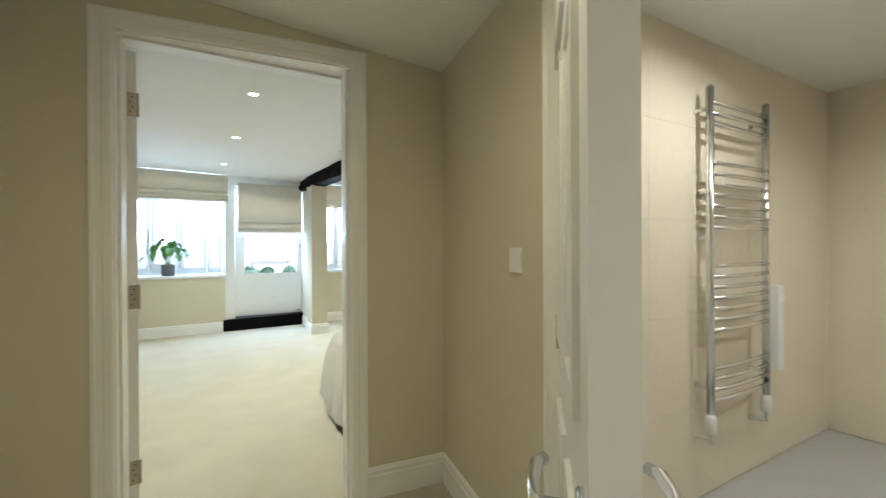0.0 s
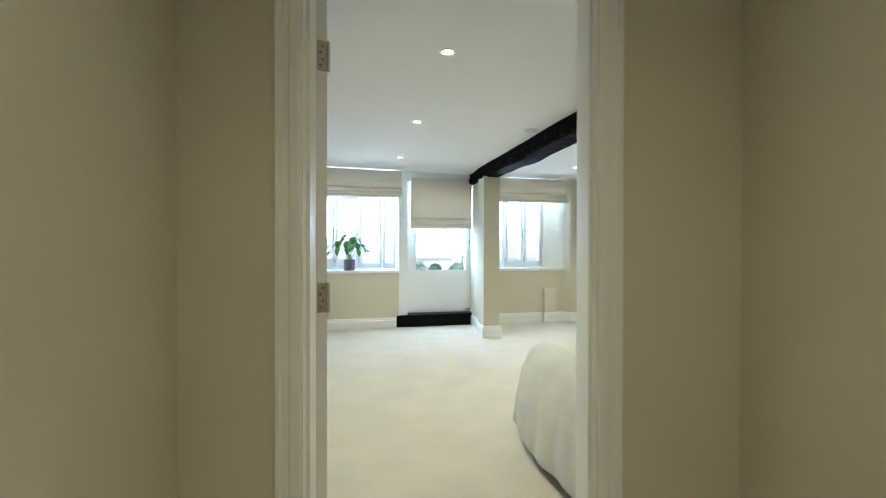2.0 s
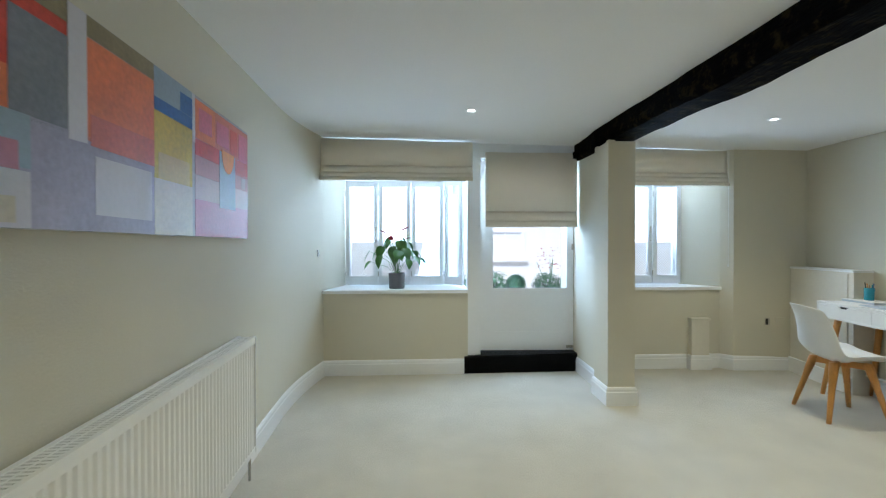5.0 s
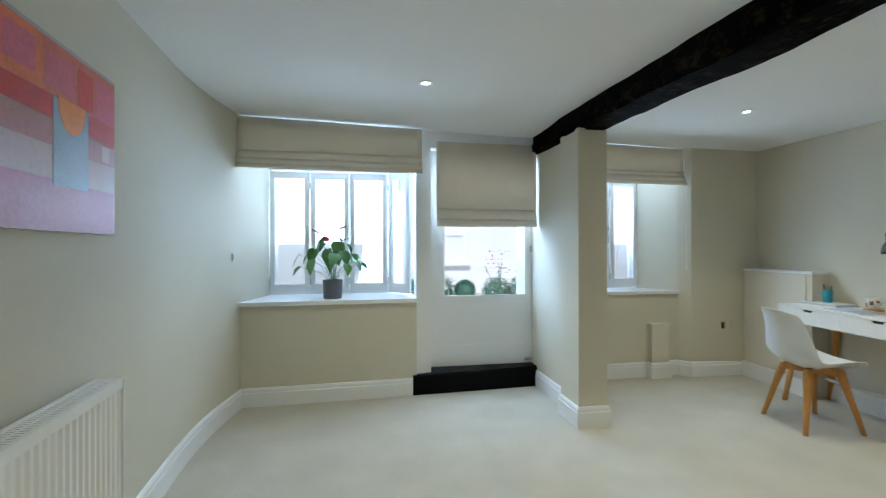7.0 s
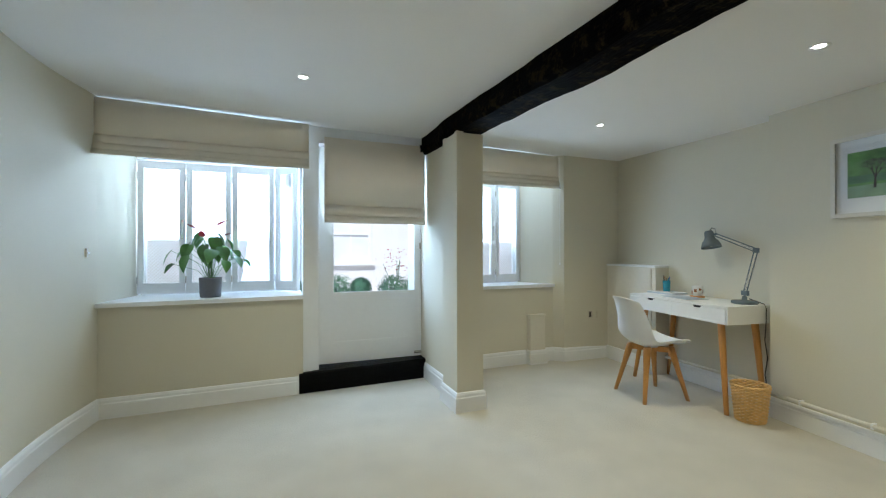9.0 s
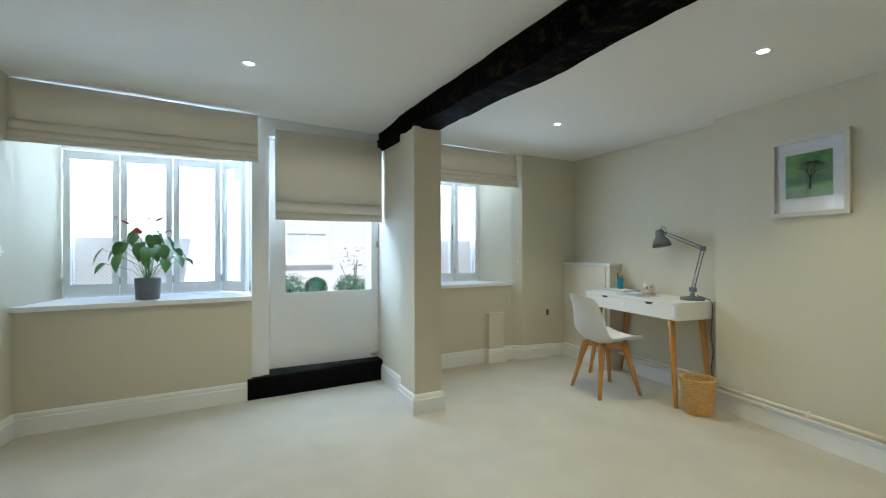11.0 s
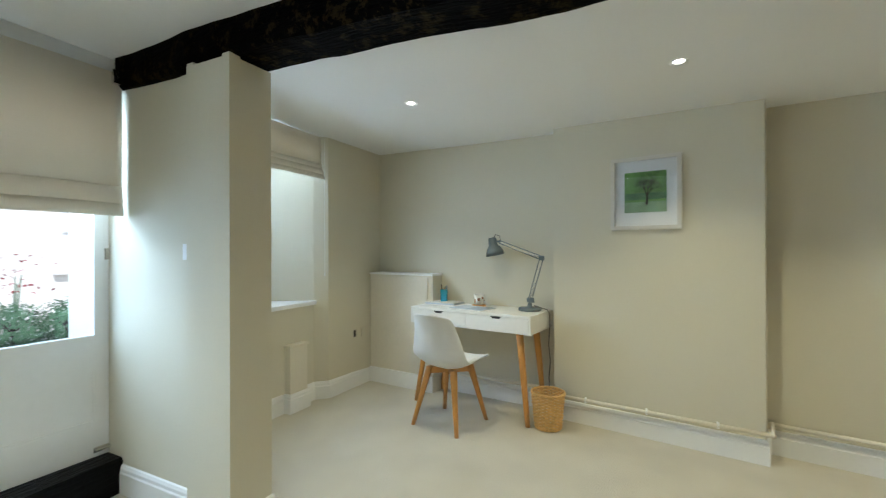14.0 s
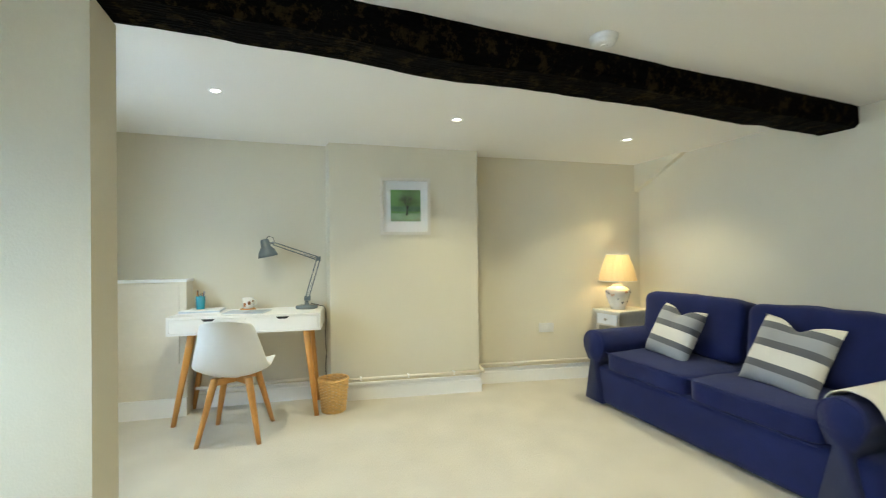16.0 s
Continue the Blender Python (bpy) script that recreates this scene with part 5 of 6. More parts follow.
# ---- waste basket ----
wb = thing("waste_basket", "round woven wicker waste basket", "basket", pose(3.395, 4.93, 0))
bm = B()
NR = 22
for r in range(NR):
    z = 0.010 + 0.232 * r / (NR - 1)
    rad0 = 0.088 + 0.024 * r / (NR - 1)
    pts = []
    for i in range(73):
        a = 2 * math.pi * i / 72
        w = 0.0042 * math.sin(12 * a + math.pi * (r % 2))
        pts.append(((rad0 + w) * math.cos(a), (rad0 + w) * math.sin(a), z))
    tube(bm, pts, 0.0057, 6)
part("weave", bm, WICKER, wb, smooth=True)
for i in range(24):
    a = 2 * math.pi * i / 24
    bm = B()
    tube(bm, [(0.088 * math.cos(a), 0.088 * math.sin(a), 0.0), (0.112 * math.cos(a), 0.112 * math.sin(a), 0.246)], 0.0034, 6)
    part("stake", bm, WICKER, wb)
bm = B()
for dz, s in ((0.246, 0), (0.252, math.pi)):
    tube(bm, [((0.113 + 0.004 * math.sin(20 * 2 * math.pi * i / 120 + s)) * math.cos(2 * math.pi * i / 120), (0.113 + 0.004 * math.sin(20 * 2 * math.pi * i / 120 + s)) * math.sin(2 * math.pi * i / 120), dz) for i in range(121)], 0.0062, 6)
part("rim", bm, WICKER, wb, smooth=True)
bm = B()
lathe(bm, [(0.09, 0.003), (0.09, 0.012)], 24)
part("base", bm, WICKER, wb)
bm = B()
rows = []
for i in range(41):
    a = 2 * math.pi * i / 40
    rows.append([bm.verts.new(((r + 0.004 * noise.noise((a * 3, z * 30, 2))) * math.cos(a), (r + 0.004 * noise.noise((a * 3, z * 30, 2))) * math.sin(a), z + 0.006 * noise.noise((a * 2.5, 0, z)))) for r, z in ((0.080, 0.02), (0.086, 0.09), (0.092, 0.165), (0.088, 0.185))])
for a, b in zip(rows, rows[1:]):
    for j in range(3):
        bm.faces.new((a[j], b[j], b[j + 1], a[j + 1]))
part("bin_liner", bm, MOUNT, wb, "crumpled white bin liner", smooth=True)


# ---- sofa ----
def rounded(bm, x0, y0, z0, x1, y1, z1, k=7.0, n=10, puff=0.0, wob=0.004, m=None, seed=0):
    """A stuffed block: a superellipsoid box with a slightly swollen top and soft wrinkles."""
    c = Vector(((x0 + x1) / 2, (y0 + y1) / 2, (z0 + z1) / 2))
    hx, hy, hz = (x1 - x0) / 2, (y1 - y0) / 2, (z1 - z0) / 2
    b = bmesh.new()
    bmesh.ops.create_cube(b, size=2)
    bmesh.ops.subdivide_edges(b, edges=b.edges[:], cuts=n, use_grid_fill=True)
    for v in b.verts:
        q = v.co
        r = (abs(q.x) ** k + abs(q.y) ** k + abs(q.z) ** k) ** (1 / k)
        p = q / r
        bulge = puff * (1 - p.x * p.x) * (1 - p.y * p.y) * (1 if p.z > 0 else 0)
        w = Vector((p.x * hx, p.y * hy, p.z * hz + bulge))
        nn = noise.noise(((w.x + seed) * 5, w.y * 5, w.z * 5)) + 0.5 * noise.noise(((w.x + seed) * 13, w.y * 13, w.z * 13))
        v.co = c + w + p.normalized() * wob * nn
    if m is not None:
        bmesh.ops.transform(b, matrix=m, verts=b.verts[:])
    tmp = bpy.data.meshes.new("tmp")
    b.to_mesh(tmp)
    b.free()
    bm.from_mesh(tmp)
    bpy.data.meshes.remove(tmp)


sofa = thing("sofa", "navy blue cotton two-seat sofa with rolled arms", "sofa")
bm = B()
rounded(bm, 1.02, 2.02, 0.015, 2.90, 2.905, 0.315, 16, 12, wob=0.006)
part("skirt", bm, BLUEFAB, sofa, smooth=True)
bm = B()
rounded(bm, 1.06, 1.985, 0.03, 2.86, 2.19, 0.78, 12, 12, wob=0.006, seed=3)
part("back_frame", bm, BLUEFAB, sofa, smooth=True)
for a, b, s in ((1.225, 1.962, 1), (1.968, 2.705, 2)):
    bm = B()
    rounded(bm, a, 2.17, 0.295, b, 2.925, 0.438, 9, 18, 0.022, 0.008, seed=s)
    sc = part("seat_cushion", bm, BLUEFAB, sofa, smooth=True)
    bm = B()
    for z in (0.432, 0.305):
        tube(bm, [(a + 0.02, 2.915, z), ((a + b) / 2, 2.930, z + 0.003), (b - 0.02, 2.915, z)], 0.0045, 6)
    part("piping", bm, BLUEFAB, sc)
for a, b, s in ((1.12, 1.950, 4), (1.980, 2.84, 5)):
    bm = B()
    rounded(bm, a, -0.09, 0.0, b, 0.185, 0.44, 9, 18, 0.012, 0.013, pose(0, 2.26, 0.425, 9, 0, 0), s)
    part("back_cushion", bm, BLUEFAB, sofa, smooth=True)
ARM_Z = 0.468
for cx, s in ((1.150, 7), (2.82, 8)):
    bm = B()
    rows = []
    for i in range(25):
        y = 2.03 + 0.895 * i / 24
        row = []
        for j in range(30):
            a = math.radians(-65 + 310 * j / 29)
            r = 0.098 if s == 7 else 0.120
            if j < 27 and j > 2:
                x, z = cx + r * math.cos(a), ARM_Z + r * math.sin(a)
            else:
                x, z = cx + r * 0.75 * math.cos(a), 0.34
            wv = 0.005 * noise.noise((y * 4 + s, j * 0.3, 0))
            edge = 0.012 * max(0, (i - 22) / 2) ** 2
            row.append(bm.verts.new((x + (cx - x) * edge * 4 + wv, y, z - edge * 2 * (z - ARM_Z))))
        for x, z in ((cx - 0.10, 0.02), (cx + 0.10, 0.02)):
            row.append(bm.verts.new((x, y, z)))
        rows.append(row)
    m_ = len(rows[0])
    for a, b in zip(rows, rows[1:]):
        for j in range(m_):
            bm.faces.new((a[j], a[(j + 1) % m_], b[(j + 1) % m_], b[j]))
    bm.faces.new(rows[0])
    bm.faces.new(rows[-1][::-1])
    ar = part("arm", bm, BLUEFAB, sofa, smooth=True)
    bm = B()
    tube(bm, [(cx + (0.092 if s == 7 else 0.118) * math.cos(math.radians(-40 + 260 * i / 30)), 2.922, ARM_Z + (0.092 if s == 7 else 0.113) * math.sin(math.radians(-40 + 260 * i / 30))) for i in range(31)], 0.005, 6)
    part("piping", bm, BLUEFAB, ar)
for x in (1.08, 2.84):
    for y in (2.08, 2.84):
        bm = B()
        lathe(bm, [(0.018, 0), (0.024, 0.03)], 12, pose(x, y, 0))
        part("foot", bm, DARK, sofa)

# throw over the sofa arm
bm = B()
path = []
for i in range(14):
    a = math.radians(20 + 150 * i / 13)
    path.append((1.125 + 0.119 * math.cos(a), ARM_Z + 0.121 * math.sin(a)))
path = [(1.246, ARM_Z - 0.03)] + path
for i in range(1, 15):
    path.append((0.995 - 0.035 * math.sin(i / 14 * 2.2), ARM_Z + 0.01 - 0.385 * i / 14))
rows = []
for k in range(31):
    v = k / 30
    y = 2.06 + 0.83 * v
    row = []
    for i, (x, z) in enumerate(path):
        f = max(0, (i - 14) / (len(path) - 15))
        fold = 0.024 * f * (math.sin(y * 15 + 1.5) * 0.6 + noise.noise((y * 7, f, 2))) + 0.004 * noise.noise((y * 9, i * 0.4, 5))
        drop = -0.09 * f * (1 - v) * 0.8 + 0.03 * f * math.sin(v * 7)
        yy = y + 0.10 * f * (v - 0.45) + 0.012 * noise.noise((i * 0.35, v * 2, 7))
        row.append(bm.verts.new((x - abs(fold) * (1 if f > 0 else 0) - 0.008 * (0.5 + noise.noise((y * 5, i * 0.3, 9))) * (1 if f == 0 and x < 1.05 else 0.3), yy, max(z + drop, 0.03) + (0.006 * noise.noise((y * 6, i * 0.5, 3)) if f == 0 else 0) + 0.004)))
    rows.append(row)
for a, b in zip(rows, rows[1:]):
    for j in range(len(path) - 1):
        bm.faces.new((a[j], a[j + 1], b[j + 1], b[j]))
th = thing("throw_blanket", "pale grey wool throw draped over the sofa arm", "blanket")
tb = part("cloth", bm, THROW, th, smooth=True)
so = tb.modifiers.new("thick", "SOLIDIFY")
so.thickness, so.offset = 0.010, 1
sb = tb.modifiers.new("smooth", "SUBSURF")
sb.levels = sb.render_levels = 1


# striped cushions
def striped():
    m = material("striped_cotton", (0.6, 0.6, 0.58), 0.9, grain=260, vary=0.08, bump=0.25, big=5, spec=0.15, sheen=0.2)
    n, l = m.node_tree.nodes, m.node_tree.links
    tc = n.new("ShaderNodeTexCoord")
    sp = n.new("ShaderNodeSeparateXYZ")
    l.new(tc.outputs["Object"], sp.inputs[0])
    mr = n.new("ShaderNodeMapRange")
    mr.inputs["From Min"].default_value, mr.inputs["From Max"].default_value = 0.0, 0.44
    l.new(sp.outputs["Z"], mr.inputs["Value"])
    cr = n.new("ShaderNodeValToRGB")
    cr.color_ramp.interpolation = "CONSTANT"
    W, G, Lg = (0.66, 0.64, 0.58, 1), (0.12, 0.125, 0.14, 1), (0.33, 0.34, 0.36, 1)
    stops = [(0.0, Lg), (0.20, G), (0.30, W), (0.50, G), (0.60, Lg), (0.76, G), (0.86, W)]
    e = cr.color_ramp.elements
    e[0].position, e[0].color = stops[0]
    e[1].position, e[1].color = stops[1]
    for p, c in stops[2:]:
        k = e.new(p)
        k.color = c
    l.new(mr.outputs[0], cr.inputs[0])
    mix = [x for x in n if x.bl_idname == "ShaderNodeMix"][0]
    l.new(cr.outputs[0], mix.inputs["A"])
    return m


STRIPES = striped()


def cushion(m, s, seed, label):
    c = thing("striped_cushion", label, "cushion", m, "", "striped sofa cushions")
    bm = B()
    n = 22
    front, back = [], []
    for i in range(n + 1):
        fr_, bk_ = [], []
        for j in range(n + 1):
            u, v = -1 + 2 * j / n, -1 + 2 * i / n
            pin = 1 - 0.07 * (1 - abs(v) ** 1.5) * abs(u) ** 3
            pinz = 1 - 0.06 * (1 - abs(u) ** 1.5) * abs(v) ** 3
            chop = 0.055 * max(0, v) ** 2 * math.exp(-(u * 3.0) ** 2)
            x, z = s / 2 * u * pin, s / 2 + s / 2 * v * pinz - chop
            t = 0.072 * ((1 - u ** 4) * (1 - v ** 4)) ** 0.6 * (1 - 0.5 * chop / 0.055) + 0.004 * noise.noise((u * 2.2 + seed, v * 2.2, 0))
            fr_.append(bm.verts.new((x, -t, z)))
            bk_.append(bm.verts.new((x, t, z)) if 0 < i < n and 0 < j < n else fr_[-1])
        front.append(fr_)
        back.append(bk_)
    for i in range(n):
        for j in range(n):
            bm.faces.new((front[i][j], front[i][j + 1], front[i + 1][j + 1], front[i + 1][j]))
            q = (back[i][j], back[i + 1][j], back[i + 1][j + 1], back[i][j + 1])
            if len(set(q)) == 4 and not all(a is b for a, b in zip(q, (front[i][j], front[i + 1][j], front[i + 1][j + 1], front[i][j + 1]))):
                bm.faces.new(q)
    part("cover", bm, STRIPES, c, smooth=True)
    bm = B()
    tube(bm, [(-s / 2, 0, 0.006), (-s / 6, 0, 0.018), (s / 6, 0, 0.018), (s / 2, 0, 0.006)], 0.003, 6)
    part("seam", bm, THROW, c)
    return c


cushion(pose(2.40, 2.63, 0.437, -26, 5, 174), 0.405, 1, "grey and white striped cotton cushion leaning in the sofa")
cushion(pose(1.605, 2.66, 0.432, -27, 5, 176), 0.432, 5, "larger grey and white striped cotton cushion in the sofa")

# ---- side table and lamp ----
sa = 8.0
st = thing("side_table", "small cream painted side table with a drawer", "side table", pose(3.135, 2.345, 0, 0, 0, sa))
SW, SD, SZ = 0.31, 0.43, 0.69
part("tabletop", boxed(-SW / 2, -SD / 2, SZ - 0.02, SW / 2, SD / 2, SZ), CREAMWOOD, st, bevel=0.004)
part("apron", boxed(-SW / 2 + 0.02, -SD / 2 + 0.02, SZ - 0.14, SW / 2 - 0.02, SD / 2 - 0.02, SZ - 0.02), CREAMWOOD, st)
dr = part("drawer_front", boxed(-SW / 2 + 0.045, SD / 2 - 0.021, SZ - 0.125, SW / 2 - 0.045, SD / 2 - 0.012, SZ - 0.035), WHITE, st, bevel=0.002)
bm = B()
lathe(bm, [(0.005, 0), (0.005, 0.012), (0.013, 0.018), (0.011, 0.026), (0.003, 0.028)], 14, pose(0, SD / 2 - 0.012, SZ - 0.08, -90, 0, 0))
part("knob", bm, BRASSY, dr, "small metal knob", smooth=True)
for sx in (-1, 1):
    for sy in (-1, 1):
        bm = B()
        rows = []
        for z, r in ((0.0, 0.011), (SZ - 0.14, 0.018), (SZ - 0.02, 0.018)):
            rows.append([bm.verts.new((sx * (SW / 2 - 0.038) + r * p, sy * (SD / 2 - 0.038) + r * q, z)) for p, q in ((-1, -1), (1, -1), (1, 1), (-1, 1))])
        for a, b in zip(rows, rows[1:]):
            for j in range(4):
                bm.faces.new((a[j], a[(j + 1) % 4], b[(j + 1) % 4], b[j]))
        bm.faces.new(rows[0])
        bm.faces.new(rows[-1][::-1])
        part("leg", bm, CREAMWOOD, st)
part("lower_shelf", boxed(-SW / 2 + 0.03, -SD / 2 + 0.03, 0.20, SW / 2 - 0.03, SD / 2 - 0.03, 0.215), CREAMWOOD, st)

SHADE = bpy.data.materials.new("pleated_silk_shade")
SHADE.use_nodes = True
sn, sl = SHADE.node_tree.nodes, SHADE.node_tree.links
sbs = sn["Principled BSDF"]
sbs.inputs["Base Color"].default_value = (0.74, 0.56, 0.30, 1)
sbs.inputs["Roughness"].default_value = 0.9
tr = sn.new("ShaderNodeBsdfTranslucent")
tr.inputs["Color"].default_value = (0.92, 0.72, 0.36, 1)
mx = sn.new("ShaderNodeMixShader")
mx.inputs[0].default_value = 0.065
sl.new(sbs.outputs[0], mx.inputs[1])
sl.new(tr.outputs[0], mx.inputs[2])
sl.new(mx.outputs[0], sn["Material Output"].inputs["Surface"])

tl = thing("table_lamp", "white patterned ceramic table lamp with a lit cream shade", "table lamp", pose(3.145, 2.385, SZ))
bm = B()
lathe(bm, [(0.060, 0.0), (0.064, 0.008), (0.060, 0.016), (0.072, 0.04), (0.094, 0.095), (0.104, 0.145), (0.102, 0.178), (0.082, 0.20), (0.052, 0.212), (0.046, 0.222), (0.050, 0.230), (0.030, 0.234)], 36)
jar = part("ceramic_body", bm, PORCELAIN, tl, smooth=True)
rng = random.Random(12)
for k in range(16):
    a = 2 * math.pi * k / 16 + rng.random() * 0.2
    z = 0.07 + 0.10 * rng.random()
    r = 0.078 + (z - 0.05) * 0.26
    bm = B()
    for d in range(4):
        b = d * 1.6
        bbox(bm, -0.007, -0.001, -0.004, 0.007, 0.0015, 0.004, m=pose((r + 0.001) * math.sin(a), -(r + 0.001) * math.cos(a), z, 0, 0, math.degrees(a)) @ pose(0.009 * math.cos(b), 0, 0.009 * math.sin(b), 0, 30 * d, 0))
    part("painted_sprig", bm, GREYMETAL if k % 3 else OAK, jar)
bm = B()
tube(bm, [(0, 0, 0.232), (0, 0, 0.33)], 0.006, 8)
lathe(bm, [(0.016, 0.27), (0.018, 0.275), (0.018, 0.32)], 14)
part("lamp_holder", bm, BRASSY, tl)
bm = B()
bmesh.ops.create_uvsphere(bm, u_segments=16, v_segments=10, radius=0.028, matrix=Matrix.Translation((0, 0, 0.352)))
part("bulb", bm, glowing("warm_bulb", (1.0, 0.80, 0.45), 12.0), tl, "glowing warm bulb", smooth=True)
bm = B()
rows = []
NS = 120
for z, r in ((0.262, 0.166), (0.275, 0.164), (0.34, 0.150), (0.41, 0.129), (0.47, 0.107), (0.505, 0.096)):
    rows.append([bm.verts.new(((r + 0.0016 * (1 if i % 4 < 2 else -1)) * math.cos(2 * math.pi * i / NS), (r + 0.0016 * (1 if i % 4 < 2 else -1)) * math.sin(2 * math.pi * i / NS), z)) for i in range(NS)])
for a, b in zip(rows, rows[1:]):
    for i in range(NS):
        bm.faces.new((a[i], a[(i + 1) % NS], b[(i + 1) % NS], b[i]))
lsh = part("shade", bm, SHADE, tl, "pleated cream lamp shade", smooth=True)
for z, r in ((0.262, 0.167), (0.505, 0.097)):
    bm = B()
    tube(bm, [(r * math.cos(2 * math.pi * i / 48), r * math.sin(2 * math.pi * i / 48), z) for i in range(49)], 0.004, 6)
    part("trim", bm, FRAMEWOOD, lsh)
bm = B()
for a in (0, 2.09, 4.19):
    tube(bm, [(0.012 * math.cos(a), 0.012 * math.sin(a), 0.40), (0.096 * math.cos(a), 0.096 * math.sin(a), 0.50)], 0.002, 6)
part("shade_carrier", bm, BRASSY, tl)
la = bpy.data.lights.new("table_lamp_bulb", "POINT")
la.energy, la.color, la.shadow_soft_size = 4.0, (1.0, 0.82, 0.42), 0.035
ob = new("table_lamp_bulb", la)
ob.matrix_world = pose(3.145, 2.385, SZ + 0.40)

# ---- plant on the sill ----
plant = thing("anthurium", "red anthurium plant in a grey pot on the sill", "pot plant", pose(-0.185, 6.835, 0.822) @ Matrix.Diagonal((1.1, 1.1, 1.12, 1)))
bm = B()
lathe(bm, [(0.066, 0), (0.070, 0.004), (0.076, 0.135), (0.077, 0.14), (0.071, 0.14), (0.066, 0.12)], 32, cap=False)
lathe(bm, [(0.066, 0.0), (0.064, 0.004)], 32)
part("pot", bm, POT, plant, smooth=True)
bm = B()
lathe(bm, [(0.067, 0.11), (0.060, 0.122), (0.02, 0.126)], 24)
part("soil", bm, SOIL, plant)


def leaf_mesh(name, ln, wd, mat, cup=0.25):
    bm = B()
    rows = []
    prof = [(0.0, 0.10), (0.06, 0.62), (0.18, 0.95), (0.35, 1.0), (0.55, 0.80), (0.75, 0.48), (0.90, 0.20), (1.0, 0.02)]
    for f, w in prof:
        row = []
        for k in range(5):
            u = -1 + k / 2
            back = -0.10 * ln * (abs(u) ** 1.5) * (1 if f < 0.2 else 0)
            row.append(bm.verts.new((ln * f + back, wd / 2 * w * u, -cup * ln * f * f + 0.10 * wd * abs(u) * w)))
        rows.append(row)
    for a, b in zip(rows, rows[1:]):
        for k in range(4):
            bm.faces.new((a[k], a[k + 1], b[k + 1], b[k]))
    return mesh_of(name, bm, mat, smooth=True)


LEAF_ME = leaf_mesh("leaf", 0.108, 0.080, LEAF)
SPATHE_ME = leaf_mesh("spathe", 0.062, 0.052, FLOWER, -0.1)
rng = random.Random(21)
spots = []
for k in range(24):
    a = k * 2.399 + rng.random() * 0.4
    ring = k / 23
    r = 0.05 + 0.215 * (ring ** 0.8) * (0.8 + 0.4 * rng.random())
    z = 0.40 - 0.19 * ring + 0.08 * rng.random()
    spots.append((a, r, z, False))
for k in range(5):
    a = k * 1.33 + 0.3
    spots.append((a, 0.06 + 0.13 * rng.random(), 0.42 + 0.12 * rng.random(), True))
for a, r, z, fl in spots:
    tip = Vector((r * math.cos(a), r * math.sin(a) * 0.75, z))
    bm = B()
    mid = Vector((tip.x * 0.35, tip.y * 0.35, 0.12 + (z - 0.12) * 0.62))
    tube(bm, [(tip.x * 0.08, tip.y * 0.08, 0.12), mid, tip], 0.0019, 5, 0.0013)
    part("stem", bm, LEAF, plant)
    ob = new("spathe" if fl else "leaf", SPATHE_ME if fl else LEAF_ME)
    ob.parent = plant
    s = 0.75 + 0.45 * rng.random()
    ob.matrix_basis = Matrix.Translation(tip) @ pose(0, 0, 0, rng.uniform(-18, 18), rng.uniform(28, 68) if not fl else rng.uniform(-40, 10), math.degrees(a) + rng.uniform(-25, 25)) @ Matrix.Diagonal((s, s, s, 1))
    if fl:
        bm = B()
        tube(bm, [tip, tip + Vector((0.02 * math.cos(a), 0.02 * math.sin(a), 0.04))], 0.003, 6)
        part("spadix", bm, PA["yellow"], plant)

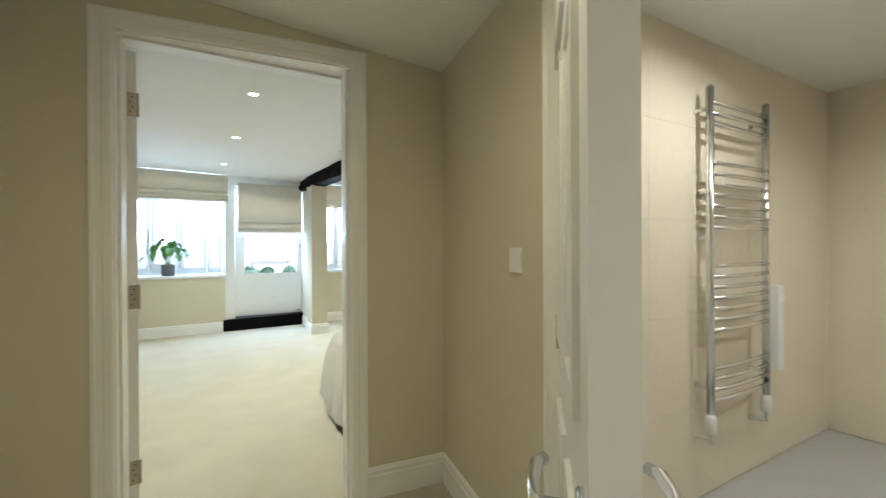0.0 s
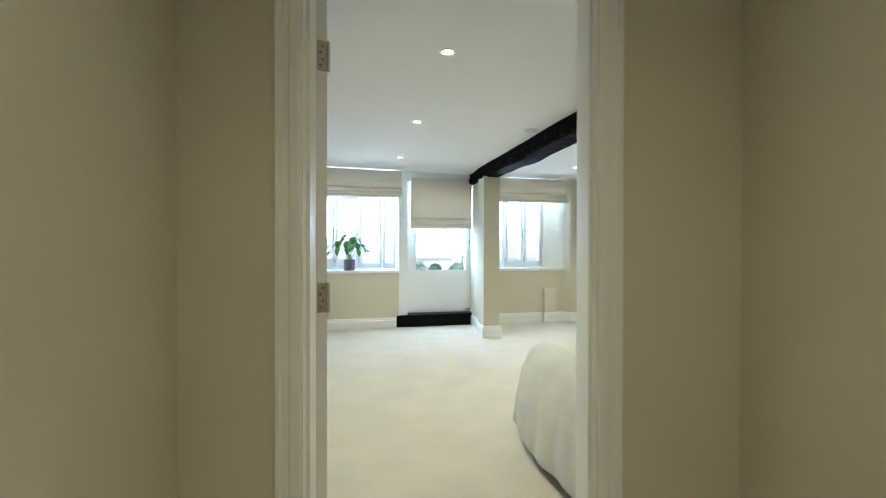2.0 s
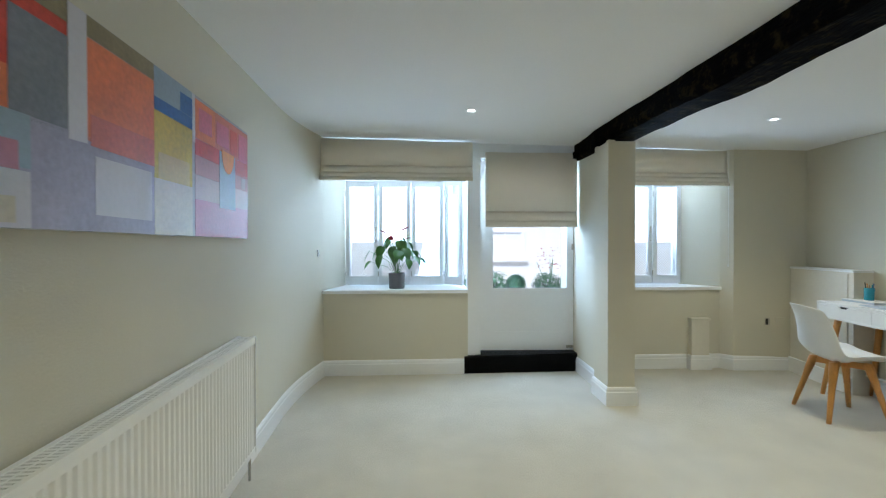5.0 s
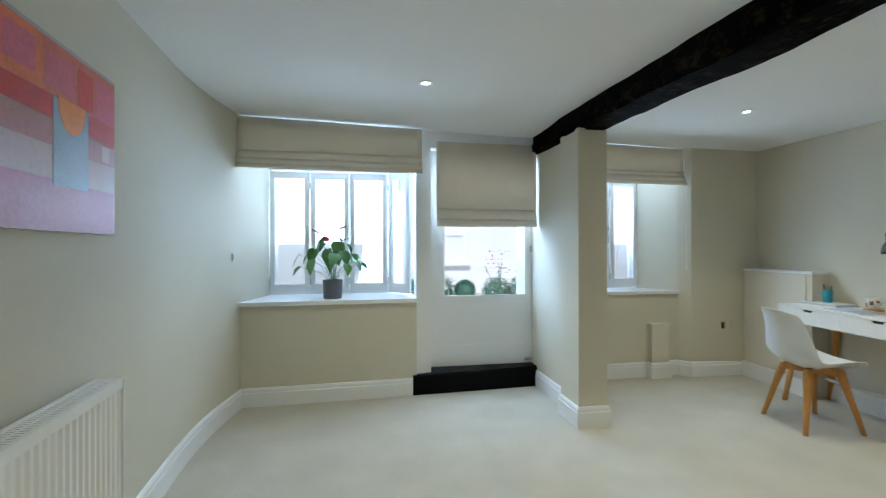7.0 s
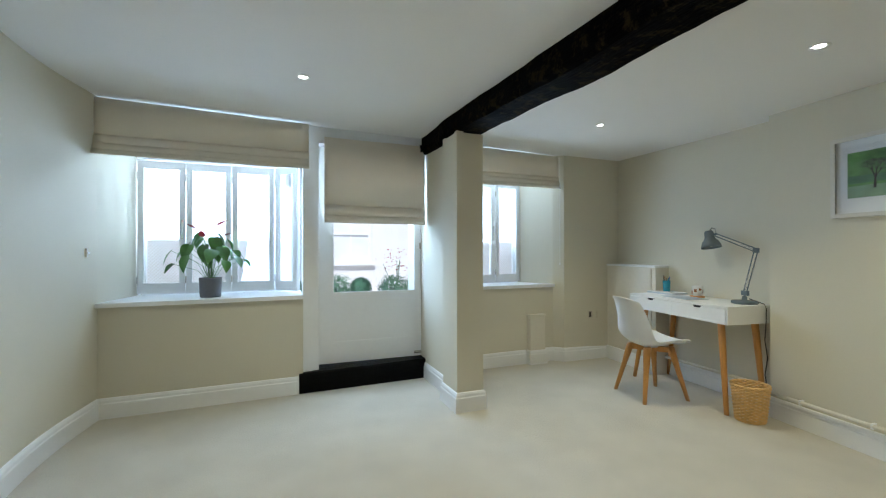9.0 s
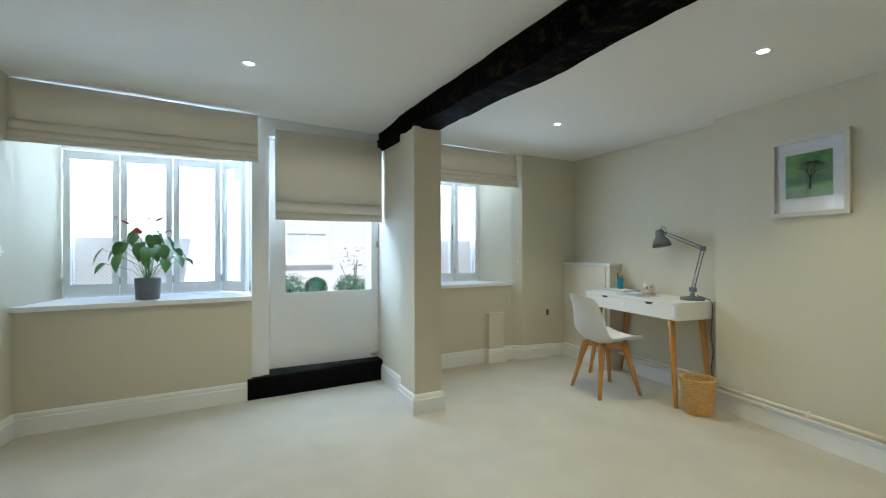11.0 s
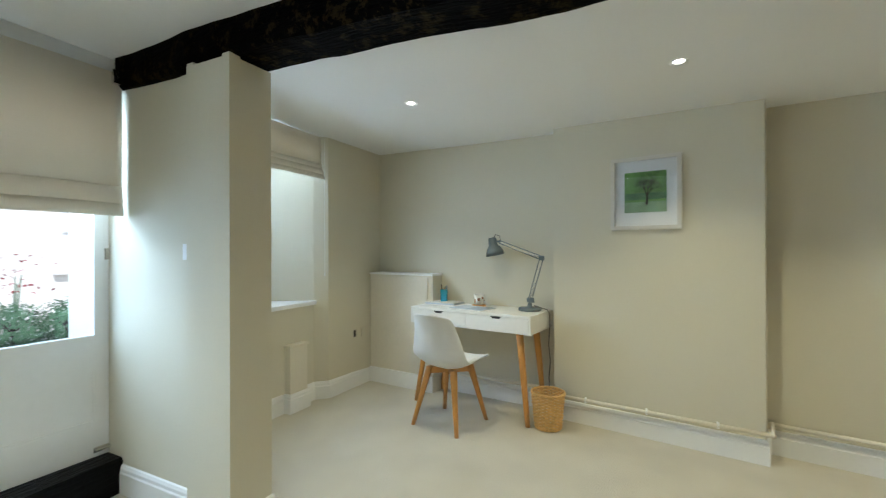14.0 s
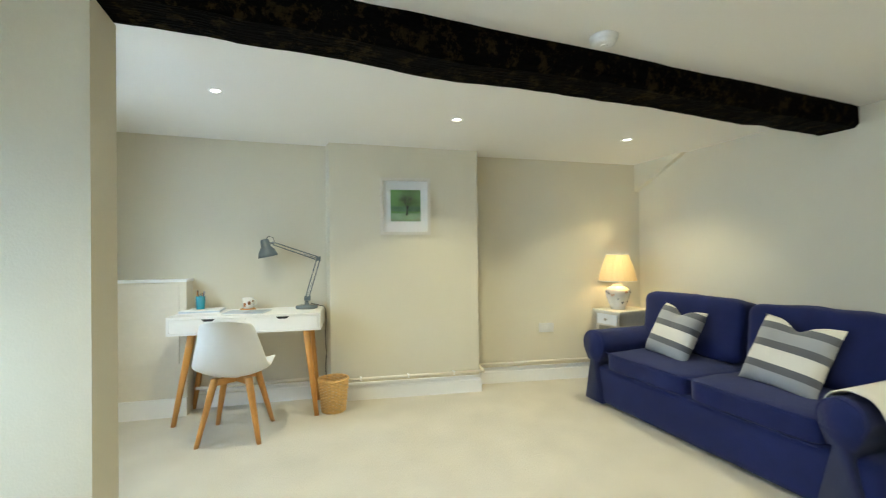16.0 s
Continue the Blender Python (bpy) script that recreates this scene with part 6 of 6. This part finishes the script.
# ---- towel rail in the bathroom ----
tw = thing("towel_rail", "chrome ladder towel rail on the bathroom wall", "towel rail", pose(2.205, 0.835, 0.425))
for x in (0.0, 0.52):
    bm = B()
    tube(bm, [(x, 0, 0), (x, 0, 1.505)], 0.017, 14)
    lathe(bm, [(0.017, 1.505), (0.012, 1.517), (0.003, 1.521)], 14, pose(x, 0, 0))
    part("upright", bm, CHROME, tw, smooth=True)
z = 0.06
for count in (4, 7, 7, 3):
    for k in range(count):
        bm = B()
        tube(bm, [(0.0, -0.006, z), (0.13, -0.013, z), (0.26, -0.016, z), (0.39, -0.013, z), (0.52, -0.006, z)], 0.0105, 10)
        part("bar", bm, CHROME, tw, smooth=True)
        z += 0.0495
    z += 0.128
for x in (0.0, 0.52):
    for z in (0.12, 1.41):
        bm = B()
        tube(bm, [(x, 0, z), (x, 0.085, z)], 0.010, 10)
        lathe(bm, [(0.02, 0.0), (0.02, 0.012)], 14, pose(x, 0.072, z, -90, 0, 0))
        part("wall_bracket", bm, CHROME, tw, smooth=True)
    bm = B()
    lathe(bm, [(0.022, -0.09), (0.026, -0.085), (0.026, -0.02), (0.018, 0.0)], 16, pose(x, 0, 0))
    tube(bm, [(x, 0, -0.09), (x, 0.0, -0.13), (x, 0.05, -0.14), (x, 0.09, -0.14)], 0.012, 10)
    part("valve", bm, PLASTIC, tw, "white plastic valve cover", smooth=True)

# white control box beside the rail
cb = thing("control_box", "slim white plastic control box on the tiled wall", "control box", pose(2.93, 0.90, 0.52))
part("housing", boxed(-0.03, -0.05, 0.0, 0.03, 0.0, 0.46), PLASTIC, cb, bevel=0.008)
part("dial", boxed(-0.018, -0.058, 0.37, 0.018, -0.05, 0.41), WHITE, cb, bevel=0.004)

# bathroom tile courses on the rail wall and the end wall
TILE_ME = mesh_of("tile", boxed(0.0004, -0.006, 0.0004, 0.5996, 0.0, 0.4396), TILE, bevel=0.0004, seg=1)
tiles = thing("wall_tiles", "large beige ceramic wall tiles", "tiles", None, "structure")
for i in range(5):
    for j in range(5):
        ob = new("tile", TILE_ME)
        ob.parent = tiles
        ob.matrix_basis = pose(1.25 + 0.6 * i, 0.8995 + 0.0107 * (0.6 * i), 0.44 * j, 0, 0, 0.6)
    for j in range(5):
        if i < 4:
            ob = new("tile", TILE_ME)
            ob.parent = tiles
            ob.matrix_basis = pose(3.749, 0.88 - 0.6 * i, 0.44 * j, 0, 0, -90)
